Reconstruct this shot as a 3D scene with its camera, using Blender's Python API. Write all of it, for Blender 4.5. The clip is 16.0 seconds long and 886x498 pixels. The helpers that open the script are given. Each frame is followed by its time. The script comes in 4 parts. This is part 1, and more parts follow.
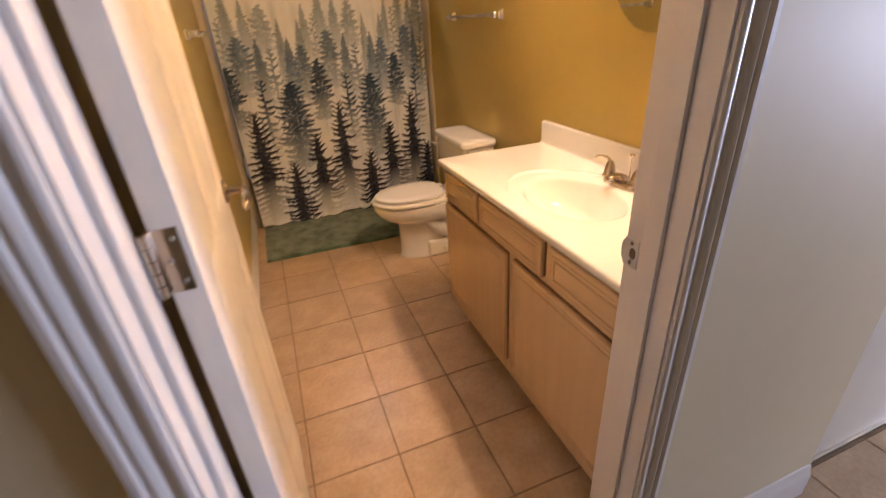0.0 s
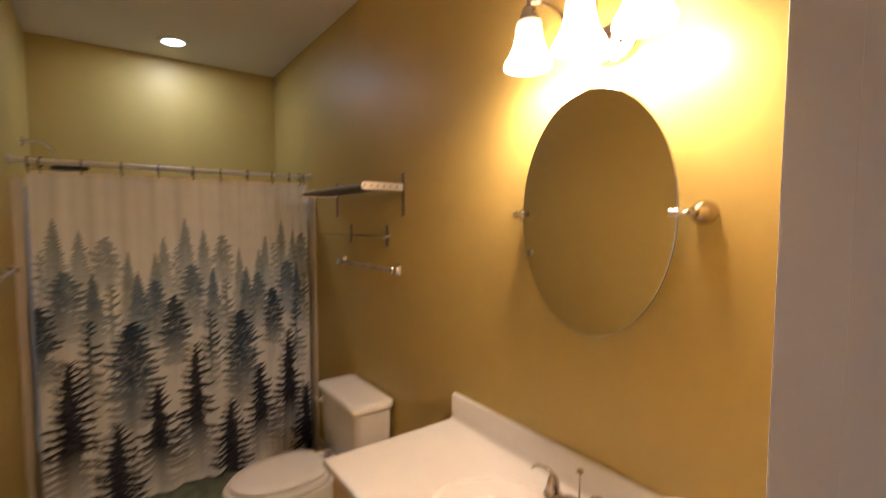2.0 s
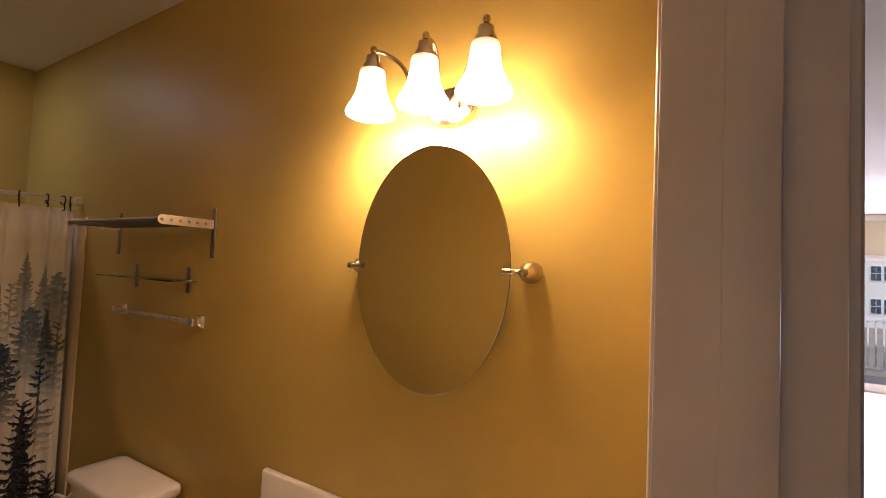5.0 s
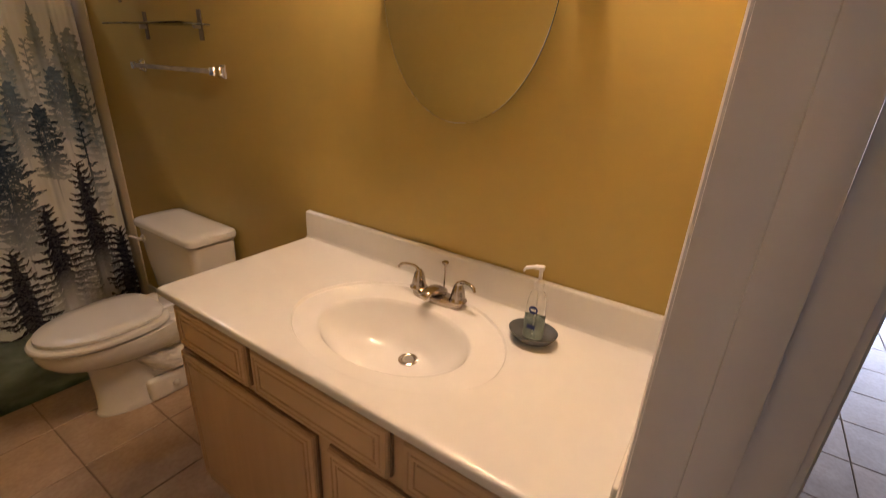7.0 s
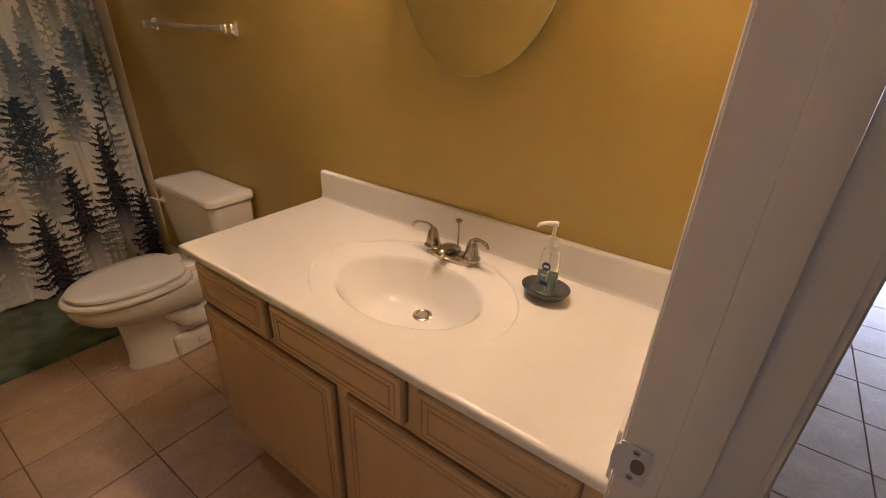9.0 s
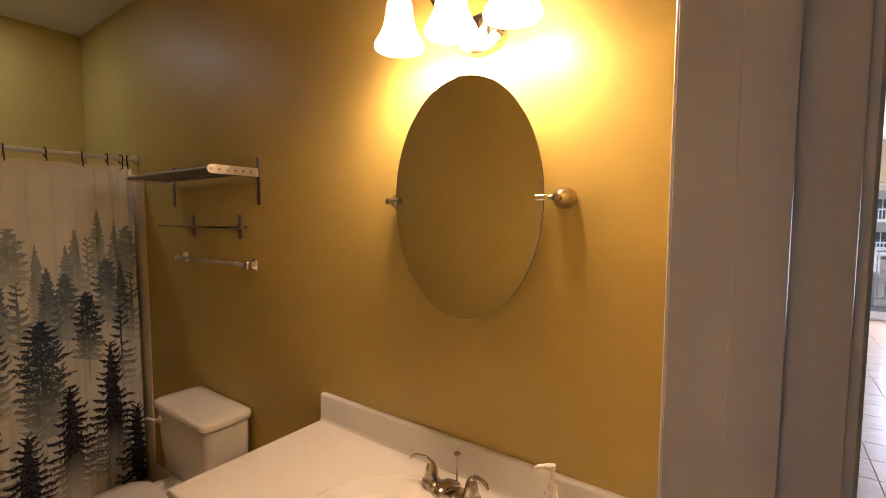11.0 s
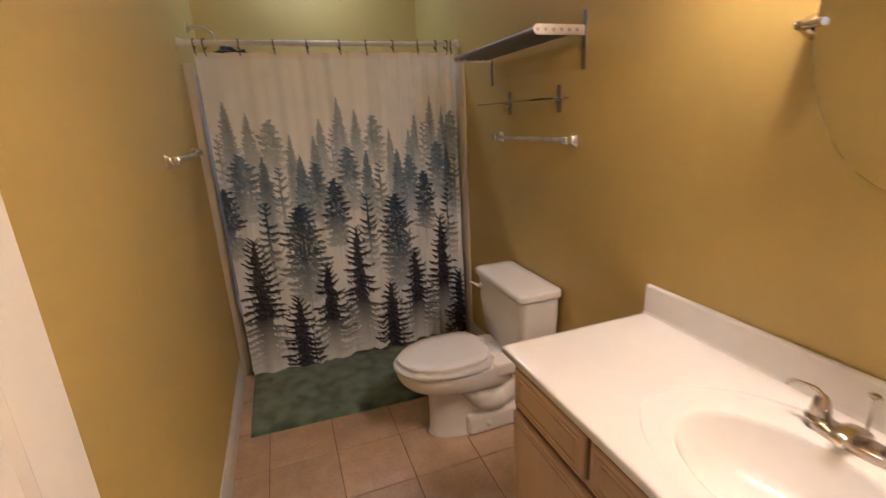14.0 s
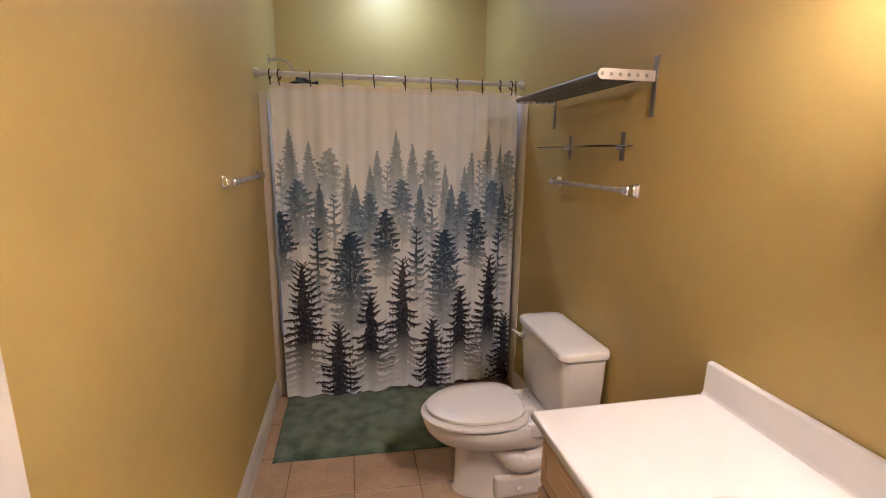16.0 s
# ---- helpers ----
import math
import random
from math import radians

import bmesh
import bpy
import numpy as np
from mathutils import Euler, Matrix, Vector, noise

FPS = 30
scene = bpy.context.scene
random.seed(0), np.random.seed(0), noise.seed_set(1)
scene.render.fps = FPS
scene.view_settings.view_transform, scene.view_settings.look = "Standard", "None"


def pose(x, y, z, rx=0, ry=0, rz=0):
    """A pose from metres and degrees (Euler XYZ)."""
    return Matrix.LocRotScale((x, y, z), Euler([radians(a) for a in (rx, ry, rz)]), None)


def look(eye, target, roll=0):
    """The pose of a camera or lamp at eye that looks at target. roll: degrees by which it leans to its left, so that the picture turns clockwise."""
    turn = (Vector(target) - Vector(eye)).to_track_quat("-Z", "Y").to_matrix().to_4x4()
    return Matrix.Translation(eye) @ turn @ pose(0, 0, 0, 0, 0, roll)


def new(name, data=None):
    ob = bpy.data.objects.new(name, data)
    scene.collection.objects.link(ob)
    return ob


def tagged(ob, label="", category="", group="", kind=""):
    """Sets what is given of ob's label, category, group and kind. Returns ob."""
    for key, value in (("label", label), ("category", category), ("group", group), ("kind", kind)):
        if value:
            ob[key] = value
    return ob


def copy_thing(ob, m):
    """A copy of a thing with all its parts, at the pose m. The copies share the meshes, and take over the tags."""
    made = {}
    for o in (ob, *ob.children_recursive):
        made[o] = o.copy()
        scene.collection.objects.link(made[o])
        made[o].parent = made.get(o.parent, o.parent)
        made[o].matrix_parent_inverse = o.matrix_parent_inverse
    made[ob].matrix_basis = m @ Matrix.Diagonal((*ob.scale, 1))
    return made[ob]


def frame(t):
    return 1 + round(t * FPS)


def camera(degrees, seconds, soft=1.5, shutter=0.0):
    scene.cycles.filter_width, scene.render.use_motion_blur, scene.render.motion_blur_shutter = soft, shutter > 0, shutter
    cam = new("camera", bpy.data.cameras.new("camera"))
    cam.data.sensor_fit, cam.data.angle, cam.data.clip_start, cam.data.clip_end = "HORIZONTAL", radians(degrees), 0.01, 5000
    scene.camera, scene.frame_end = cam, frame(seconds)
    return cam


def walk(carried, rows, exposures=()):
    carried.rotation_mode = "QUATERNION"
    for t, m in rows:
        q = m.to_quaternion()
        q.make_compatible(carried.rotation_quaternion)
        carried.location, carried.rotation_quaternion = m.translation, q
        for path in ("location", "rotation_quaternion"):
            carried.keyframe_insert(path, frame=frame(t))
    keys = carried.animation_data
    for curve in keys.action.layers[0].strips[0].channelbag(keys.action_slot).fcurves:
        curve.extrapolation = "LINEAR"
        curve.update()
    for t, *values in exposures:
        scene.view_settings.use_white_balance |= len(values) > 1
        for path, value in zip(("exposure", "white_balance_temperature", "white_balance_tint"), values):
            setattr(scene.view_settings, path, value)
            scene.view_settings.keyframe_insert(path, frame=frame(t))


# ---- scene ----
cam = camera(89.4, 16.0, soft=0.55, shutter=0.5)

PATH = [
    (0, (0.293, -0.616, 1.4), (0.888, 1.057, 0.479), -3.8),
    (0.5, (0.329, -0.485, 1.44), (1.126, 1.167, 0.645), -3.1),
    (1, (0.315, -0.289, 1.495), (1.274, 1.347, 0.861), -1.4),
    (1.5, (0.376, -0.225, 1.523), (1.38, 1.43, 1.018), -0.8),
    (2, (0.423, -0.162, 1.628), (1.599, 1.448, 1.503), 0.1),
    (2.2, (0.42, -0.129, 1.669), (1.746, 1.365, 1.633), 0.9),
    (2.5, (0.396, -0.085, 1.699), (1.947, 1.169, 1.769), 2.1),
    (3, (0.418, -0.085, 1.749), (2.112, 0.949, 1.95), 2.0),
    (3.5, (0.447, -0.077, 1.686), (2.161, 0.93, 1.871), 2.3),
    (3.7, (0.437, -0.067, 1.663), (2.163, 0.932, 1.788), 2.8),
    (5.8, (0.461, -0.065, 1.634), (2.15, 1.006, 1.676), 1.7),
    (6, (0.462, -0.062, 1.608), (2.148, 1.014, 1.57), 1.8),
    (6.5, (0.462, -0.045, 1.509), (2.104, 0.993, 1.033), 2.5),
    (7, (0.459, -0.046, 1.449), (2.012, 0.968, 0.694), 2.8),
    (7.5, (0.456, -0.051, 1.442), (1.965, 0.963, 0.602), 2.7),
    (8, (0.458, -0.057, 1.434), (1.952, 0.959, 0.566), 2.6),
    (8.5, (0.455, -0.059, 1.435), (1.931, 0.967, 0.546), 2.3),
    (9, (0.452, -0.059, 1.431), (1.918, 0.974, 0.532), 2.0),
    (9.5, (0.465, -0.054, 1.493), (1.975, 1.029, 0.749), 1.3),
    (10, (0.429, -0.094, 1.585), (2.027, 1.065, 1.265), 0.6),
    (10.2, (0.43, -0.096, 1.599), (2.036, 1.067, 1.334), 0.5),
    (12.3, (0.414, -0.092, 1.596), (2.006, 1.12, 1.587), 1.6),
    (12.5, (0.446, -0.139, 1.515), (1.905, 1.195, 1.212), 1.3),
    (12.8, (0.512, -0.132, 1.431), (1.733, 1.302, 0.758), 0.2),
    (13, (0.505, -0.103, 1.426), (1.575, 1.423, 0.701), -0.7),
    (13.2, (0.458, -0.055, 1.445), (1.376, 1.553, 0.688), -1.6),
    (13.5, (0.429, 0.02, 1.457), (1.23, 1.712, 0.753), -2.4),
    (14, (0.4, 0.15, 1.502), (1.033, 1.962, 0.94), -2.9),
    (14.5, (0.465, 0.191, 1.518), (0.953, 2.067, 1.026), -1.6),
    (15, (0.485, 0.212, 1.521), (0.968, 2.099, 1.067), 0.8),
    (15.5, (0.503, 0.224, 1.521), (0.94, 2.127, 1.09), 1.0),
    (16, (0.49, 0.214, 1.512), (0.885, 2.13, 1.1), 0.9),
]
EXPOSURES = [(0.0, 1.00, 6650, 15), (0.5, 0.64, 6600, 14), (1.0, 0.54, 6350, 13), (1.8, 0.36, 6000, 12), (2.4, -0.16, 5700, 12), (3.0, -1.12, 6600, 14), (3.7, -0.62, 7100, 22),
             (5.8, -0.17, 6900, 19), (7.0, -0.06, 6150, 13), (9.0, -0.13, 6100, 13), (10.2, -0.13, 6300, 14), (12.3, -0.17, 7300, 13), (13.0, 0.21, 6250, 13), (14.0, 0.57, 5150, 12), (16.0, 0.88, 4750, 14)]
walk(cam, [(t, look(e, g, r)) for t, e, g, r in PATH], EXPOSURES)

# ---- world and lights ----
W = 1.52          # bathroom width
CEIL = 2.81       # ceiling height
YB = -0.027       # bathroom face of the door wall
YH = -0.149       # hall face of the door wall
YT = 3.72         # back wall of the tub recess
JX0, JX1 = 0.110, 0.8735   # faces of the door jambs
XS = 10.1         # wall with the sliding door

world = bpy.data.worlds.new("sky")
scene.world = world
world.use_nodes = True
wn = world.node_tree.nodes
sky = wn.new("ShaderNodeTexSky")
sky.sky_type, sky.sun_disc = "NISHITA", False
sky.sun_elevation, sky.sun_rotation = radians(50), radians(240)
world.node_tree.links.new(sky.outputs[0], wn["Background"].inputs[0])
wn["Background"].inputs[1].default_value = 0.12


def lamp(name, kind, where, power, colour, **more):
    data = bpy.data.lights.new(name, kind)
    data.energy, data.color = power, colour
    if "size" in more:
        data.shape, data.size, data.size_y = "RECTANGLE", more["size"], more["size_y"]
    if "disk" in more:
        data.shape, data.size = "DISK", more["disk"]
    if "radius" in more:
        data.shadow_soft_size = more["radius"]
    ob = new(name, data)
    ob.matrix_world = where
    return ob


sun = lamp("sun", "SUN", look((-10, -6, 14), (0, 0, 0)), 4.0, (0.78, 0.86, 1.0))
sun.data.angle = radians(0.5)
# daylight entering by the sliding door
lamp("sliding_door_daylight", "AREA", look((XS - 0.06, -3.0, 1.1), (0, -3.0, 0.9)), 410, (0.62, 0.71, 1.0), size=2.4, size_y=2.0)
BULB = (1.0, 0.67, 0.43)
LAMP_Y = (0.405, 0.579, 0.753)
for ly in LAMP_Y:
    lamp("bulb_light", "POINT", pose(1.390, ly, 2.080), 9.2, BULB, radius=0.045)
lamp("tub_downlight", "AREA", pose(0.774, 3.355, CEIL - 0.012), 4.2, (0.84, 0.85, 1.0), disk=0.13)


# ---- materials ----
def material(name, colour, rough=0.5, metal=0.0, spec=0.5):
    m = bpy.data.materials.new(name)
    m.use_nodes = True
    b = m.node_tree.nodes["Principled BSDF"]
    b.inputs["Base Color"].default_value = (*colour, 1)
    b.inputs["Roughness"].default_value = rough
    b.inputs["Metallic"].default_value = metal
    b.inputs["Specular IOR Level"].default_value = spec
    return m


def bsdf(m):
    return m.node_tree.nodes["Principled BSDF"]


def node(m, kind, **values):
    n = m.node_tree.nodes.new(kind)
    for key, value in values.items():
        n.inputs[key].default_value = value
    return n


def link(m, a, b):
    m.node_tree.links.new(a, b)


def coords(m, scale=(1, 1, 1), space="Object"):
    tc = node(m, "ShaderNodeTexCoord")
    mp = node(m, "ShaderNodeMapping", Scale=scale)
    link(m, tc.outputs[space], mp.inputs[0])
    return mp.outputs[0]


def noise_of(m, scale, detail=4.0, where=None, stretch=(1, 1, 1)):
    n = node(m, "ShaderNodeTexNoise", Scale=scale, Detail=detail)
    link(m, where or coords(m, stretch), n.inputs["Vector"])
    return n.outputs[0]


def ramp(m, fac, stops):
    r = node(m, "ShaderNodeValToRGB")
    els = r.color_ramp.elements
    while len(els) < len(stops):
        els.new(0.5)
    for e, (p, c) in zip(els, stops):
        e.position, e.color = p, (*c, 1)
    link(m, fac, r.inputs[0])
    return r.outputs[0]


def mix(m, fac, a, b, how="MIX"):
    n = node(m, "ShaderNodeMix")
    n.data_type, n.blend_type = "RGBA", how
    for value, slot in ((fac, 0), (a, 6), (b, 7)):
        if hasattr(value, "is_linked"):
            link(m, value, n.inputs[slot])
        elif isinstance(value, tuple):
            n.inputs[slot].default_value = (*value, 1)
        else:
            n.inputs[slot].default_value = value
    return n.outputs[2]


def bump(m, height, strength, distance=0.002):
    b = node(m, "ShaderNodeBump", Strength=strength, Distance=distance)
    link(m, height, b.inputs["Height"])
    link(m, b.outputs[0], bsdf(m).inputs["Normal"])


def spread(c, k):
    return tuple(min(1.0, v * k) for v in c)


def mottled(name, colour, rough, scale, amount, bump_scale=0.0, bump_strength=0.0, metal=0.0, spec=0.5, fine=None):
    """Paint, stone or metal: broad mottling, fine grain, uneven gloss and a little relief."""
    m = material(name, colour, rough, metal, spec)
    broad = noise_of(m, scale, 3)
    grain = noise_of(m, fine or scale * 14, 5)
    c1 = ramp(m, broad, [(0.3, spread(colour, 1 - amount)), (0.7, spread(colour, 1 + amount))])
    c2 = ramp(m, grain, [(0.3, spread((1, 1, 1), 1 - amount * 0.6)), (0.7, (1, 1, 1))])
    link(m, mix(m, 1.0, c1, c2, "MULTIPLY"), bsdf(m).inputs["Base Color"])
    r = ramp(m, broad, [(0.3, (rough * 0.88,) * 3), (0.7, (min(1, rough * 1.12),) * 3)])
    link(m, r, bsdf(m).inputs["Roughness"])
    if bump_strength:
        bump(m, noise_of(m, bump_scale, 6), bump_strength)
    return m


WALL = mottled("ochre_wall_paint", (0.515, 0.393, 0.114), 0.46, 1.3, 0.05, 260, 0.12, spec=0.5)
HALLWALL = mottled("beige_wall_paint", (0.60, 0.52, 0.36), 0.55, 1.2, 0.04, 260, 0.10)
CEILING = mottled("ceiling_paint", (0.72, 0.70, 0.66), 0.85, 1.1, 0.03, 120, 0.35)
TRIM = mottled("white_trim_paint", (0.66, 0.645, 0.635), 0.32, 2.5, 0.03, 90, 0.05)
DOORPAINT = mottled("white_door_paint", (0.76, 0.73, 0.68), 0.34, 2.2, 0.03, 130, 0.06)
GAP = mottled("dark_gap", (0.015, 0.012, 0.01), 0.8, 3, 0.2)
PORCELAIN = mottled("porcelain", (0.78, 0.77, 0.74), 0.10, 3, 0.015)
SEAT = mottled("seat_plastic", (0.78, 0.77, 0.75), 0.24, 3, 0.015)
MARBLE = mottled("cultured_marble", (0.745, 0.742, 0.735), 0.085, 2.6, 0.03)
NICKEL = mottled("brushed_nickel", (0.50, 0.44, 0.38), 0.20, 6, 0.06, 300, 0.05, metal=1.0)
CHROME = mottled("chrome", (0.80, 0.80, 0.80), 0.08, 5, 0.03, metal=1.0)
STEEL = mottled("satin_steel", (0.66, 0.62, 0.57), 0.32, 5, 0.07, 280, 0.06, metal=1.0)
DARKSTEEL = mottled("dull_steel", (0.22, 0.19, 0.16), 0.42, 5, 0.08, 280, 0.05, metal=1.0)
BRONZE = mottled("dark_bronze", (0.06, 0.045, 0.035), 0.35, 8, 0.15, metal=1.0)
BLACK = mottled("black_plastic", (0.012, 0.012, 0.013), 0.35, 8, 0.2)
ACRYLIC = mottled("white_acrylic", (0.70, 0.665, 0.62), 0.18, 2, 0.02)
ALMOND = mottled("almond_trim", (0.74, 0.68, 0.57), 0.40, 4, 0.05)
RODPAINT = mottled("white_rod_enamel", (0.72, 0.69, 0.63), 0.28, 4, 0.03)
DISH = mottled("charcoal_ceramic", (0.090, 0.098, 0.108), 0.24, 16, 0.20, 60, 0.05)
STRIKE = mottled("bright_satin_steel", (0.55, 0.57, 0.61), 0.35, 9, 0.10, 200, 0.06, metal=0.35)
LATCHHOLE = mottled("raw_wood_in_latch_hole", (0.20, 0.15, 0.10), 0.8, 40, 0.2)
SCREW = mottled("screw_steel", (0.35, 0.34, 0.33), 0.35, 20, 0.1, metal=1.0)
GROUT = mottled("grout", (0.25, 0.175, 0.115), 0.9, 9, 0.2, 300, 0.4)
PVC = mottled("white_vinyl", (0.80, 0.81, 0.83), 0.35, 2, 0.02)
STUCCO = mottled("white_stucco", (0.78, 0.78, 0.76), 0.8, 0.6, 0.03, 40, 0.3)
CONCRETE = mottled("balcony_concrete", (0.42, 0.42, 0.43), 0.8, 1.4, 0.12, 60, 0.3)
GROUND = mottled("dry_ground", (0.30, 0.26, 0.20), 0.95, 0.15, 0.25, 3, 0.4)
DARKGLASS = mottled("dark_window_glass", (0.02, 0.05, 0.09), 0.08, 1, 0.2)
WHITEPLASTIC = mottled("pump_plastic", (0.78, 0.78, 0.77), 0.35, 9, 0.02)

# ceramic floor tile: cloudy beige, each tile of its own shade
TILE = material("beige_ceramic_tile", (0.42, 0.30, 0.20), 0.30)
oi = node(TILE, "ShaderNodeObjectInfo")
off = node(TILE, "ShaderNodeVectorMath")
tcn = node(TILE, "ShaderNodeTexCoord")
off.operation = "MULTIPLY_ADD"
off.inputs[1].default_value = (1, 1, 1)
link(TILE, tcn.outputs["Object"], off.inputs[0])
link(TILE, oi.outputs["Location"], off.inputs[2])
cloud = noise_of(TILE, 9.0, 7, off.outputs[0])
speck = noise_of(TILE, 60.0, 4, off.outputs[0])
base = ramp(TILE, cloud, [(0.30, (0.47, 0.345, 0.237)), (0.52, (0.53, 0.395, 0.278)), (0.72, (0.60, 0.465, 0.34))])
fleck = ramp(TILE, speck, [(0.35, (0.90, 0.88, 0.85)), (0.6, (1, 1, 1))])
shade = ramp(TILE, oi.outputs["Random"], [(0.0, (0.90, 0.90, 0.90)), (1.0, (1.0, 0.98, 0.96))])
link(TILE, mix(TILE, 1.0, mix(TILE, 1.0, base, fleck, "MULTIPLY"), shade, "MULTIPLY"), bsdf(TILE).inputs["Base Color"])
link(TILE, ramp(TILE, cloud, [(0.3, (0.30,) * 3), (0.7, (0.37,) * 3)]), bsdf(TILE).inputs["Roughness"])
bump(TILE, cloud, 0.06, 0.004)


def wood(name, lo, hi, along):
    """Pale pickled maple; along: the axis that the grain follows."""
    m = material(name, hi, 0.42)
    s = [26, 26, 26]
    s[along] = 1.6
    grain = noise_of(m, 1.0, 6, coords(m, tuple(s)))
    broad = noise_of(m, 2.2, 3)
    c = ramp(m, grain, [(0.30, lo), (0.62, hi)])
    c2 = ramp(m, broad, [(0.3, (0.90, 0.88, 0.86)), (0.7, (1, 1, 1))])
    link(m, mix(m, 1.0, c, c2, "MULTIPLY"), bsdf(m).inputs["Base Color"])
    bump(m, grain, 0.12, 0.001)
    return m


WOOD_V = wood("maple_upright_grain", (0.555, 0.398, 0.240), (0.60, 0.437, 0.270), 2)
WOOD_H = wood("maple_level_grain", (0.555, 0.398, 0.240), (0.60, 0.437, 0.270), 1)
# the same maple darkened, with shade put into its colour
WOODSHADE = wood("maple_in_shade", (0.20, 0.12, 0.07), (0.30, 0.19, 0.115), 2)

MAT = material("green_plush", (0.055, 0.105, 0.075), 0.95, 0, 0.1)
mcloud = noise_of(MAT, 12, 6)
mfine = noise_of(MAT, 330, 3)
mc = ramp(MAT, mcloud, [(0.36, (0.062, 0.108, 0.076)), (0.60, (0.165, 0.245, 0.178))])
link(MAT, mix(MAT, 1.0, mc, ramp(MAT, mfine, [(0.3, (0.6, 0.6, 0.6)), (0.65, (1.1, 1.1, 1.1))]), "MULTIPLY"), bsdf(MAT).inputs["Base Color"])
bsdf(MAT).inputs["Sheen Weight"].default_value = 0.4
bump(MAT, mfine, 0.9, 0.004)

MIRROR = material("mirror_silver", (0.80, 0.80, 0.78), 0.015, 1.0)
MIRROREDGE = mottled("mirror_edge", (0.10, 0.13, 0.11), 0.15, 8, 0.1)


def clear(name, colour, rough=0.02):
    m = material(name, colour, rough)
    bsdf(m).inputs["Transmission Weight"].default_value = 1.0
    bsdf(m).inputs["IOR"].default_value = 1.45
    return m


GLASS = clear("shelf_glass", (0.80, 0.90, 0.86))
PANE = clear("window_glass", (0.97, 0.98, 1.0))
BARPLASTIC = mottled("clear_acrylic", (0.74, 0.70, 0.63), 0.14, 14, 0.22)
bsdf(BARPLASTIC).inputs["Transmission Weight"].default_value = 0.35
BOTTLE = clear("clear_bottle", (1.0, 1.0, 1.0))
bsdf(BOTTLE).inputs["IOR"].default_value = 1.15
GEL = mottled("pale_teal_gel", (0.76, 0.94, 0.95), 0.12, 9, 0.1)
bsdf(GEL).inputs["Transmission Weight"].default_value = 0.78
bsdf(GEL).inputs["IOR"].default_value = 1.2
LABELBLUE = mottled("blue_label", (0.02, 0.04, 0.22), 0.4, 30, 0.1)
LABELWHITE = mottled("white_label", (0.75, 0.76, 0.78), 0.4, 30, 0.05)

SHADE = material("lit_frosted_glass", (0.9, 0.86, 0.78), 0.35)
tz = node(SHADE, "ShaderNodeTexCoord")
sz = node(SHADE, "ShaderNodeSeparateXYZ")
link(SHADE, tz.outputs["Generated"], sz.inputs[0])
link(SHADE, ramp(SHADE, sz.outputs[2], [(0.0, (1.0, 0.69, 0.46)), (0.42, (1.0, 0.67, 0.43)), (0.72, (0.10, 0.073, 0.050)), (1.0, (0.016, 0.012, 0.009))]), bsdf(SHADE).inputs["Emission Color"])
bsdf(SHADE).inputs["Emission Strength"].default_value = 32.0
LEDGLOW = material("led_diffuser", (0.9, 0.93, 1.0), 0.4)
bsdf(LEDGLOW).inputs["Emission Color"].default_value = (0.80, 0.90, 1.0, 1)
bsdf(LEDGLOW).inputs["Emission Strength"].default_value = 14.0

CLOTH = material("printed_polyester", (0.75, 0.72, 0.68), 0.78, 0, 0.2)
att = node(CLOTH, "ShaderNodeVertexColor")
att.layer_name = "print"
weave = noise_of(CLOTH, 420, 3)
link(CLOTH, mix(CLOTH, 1.0, att.outputs[0], ramp(CLOTH, weave, [(0.3, (0.93, 0.93, 0.93)), (0.7, (1, 1, 1))]), "MULTIPLY"), bsdf(CLOTH).inputs["Base Color"])
bump(CLOTH, weave, 0.25, 0.0006)
LINER = mottled("liner_vinyl", (0.74, 0.72, 0.69), 0.35, 3, 0.03)


# ---- mesh helpers ----
ORIGIN = {}


def finish(bm, name, mat, smooth=40):
    me = bpy.data.meshes.new(name)
    bmesh.ops.recalc_face_normals(bm, faces=bm.faces)
    bm.to_mesh(me)
    bm.free()
    me.materials.append(mat)
    if smooth:
        me.polygons.foreach_set("use_smooth", [True] * len(me.polygons))
        me.set_sharp_from_angle(angle=radians(smooth))
    return me


def thing(name, at, label, category, group="", kind=""):
    """An Empty at the thing's base, under which its parts go."""
    ob = new(name)
    ob.empty_display_size = 0.05
    ob.location = at
    ORIGIN[ob.name] = Vector(at)
    return tagged(ob, label, category, group, kind)


def part(name, bm, mat, parent, label="", smooth=40):
    o = ORIGIN[parent.name]
    bmesh.ops.translate(bm, verts=bm.verts, vec=-o)
    ob = new(name, finish(bm, name, mat, smooth))
    ob.parent = parent
    ORIGIN[ob.name] = o
    return tagged(ob, label)


def solid(name, bm, mat, label, category="", group="", kind="", smooth=40):
    """A thing of one mesh, with its origin at the middle of its base."""
    lo = Vector([min(v.co[i] for v in bm.verts) for i in range(3)])
    hi = Vector([max(v.co[i] for v in bm.verts) for i in range(3)])
    o = Vector(((lo.x + hi.x) / 2, (lo.y + hi.y) / 2, lo.z))
    bmesh.ops.translate(bm, verts=bm.verts, vec=-o)
    ob = new(name, finish(bm, name, mat, smooth))
    ob.location = o
    ORIGIN[ob.name] = o
    return tagged(ob, label, category, group, kind)


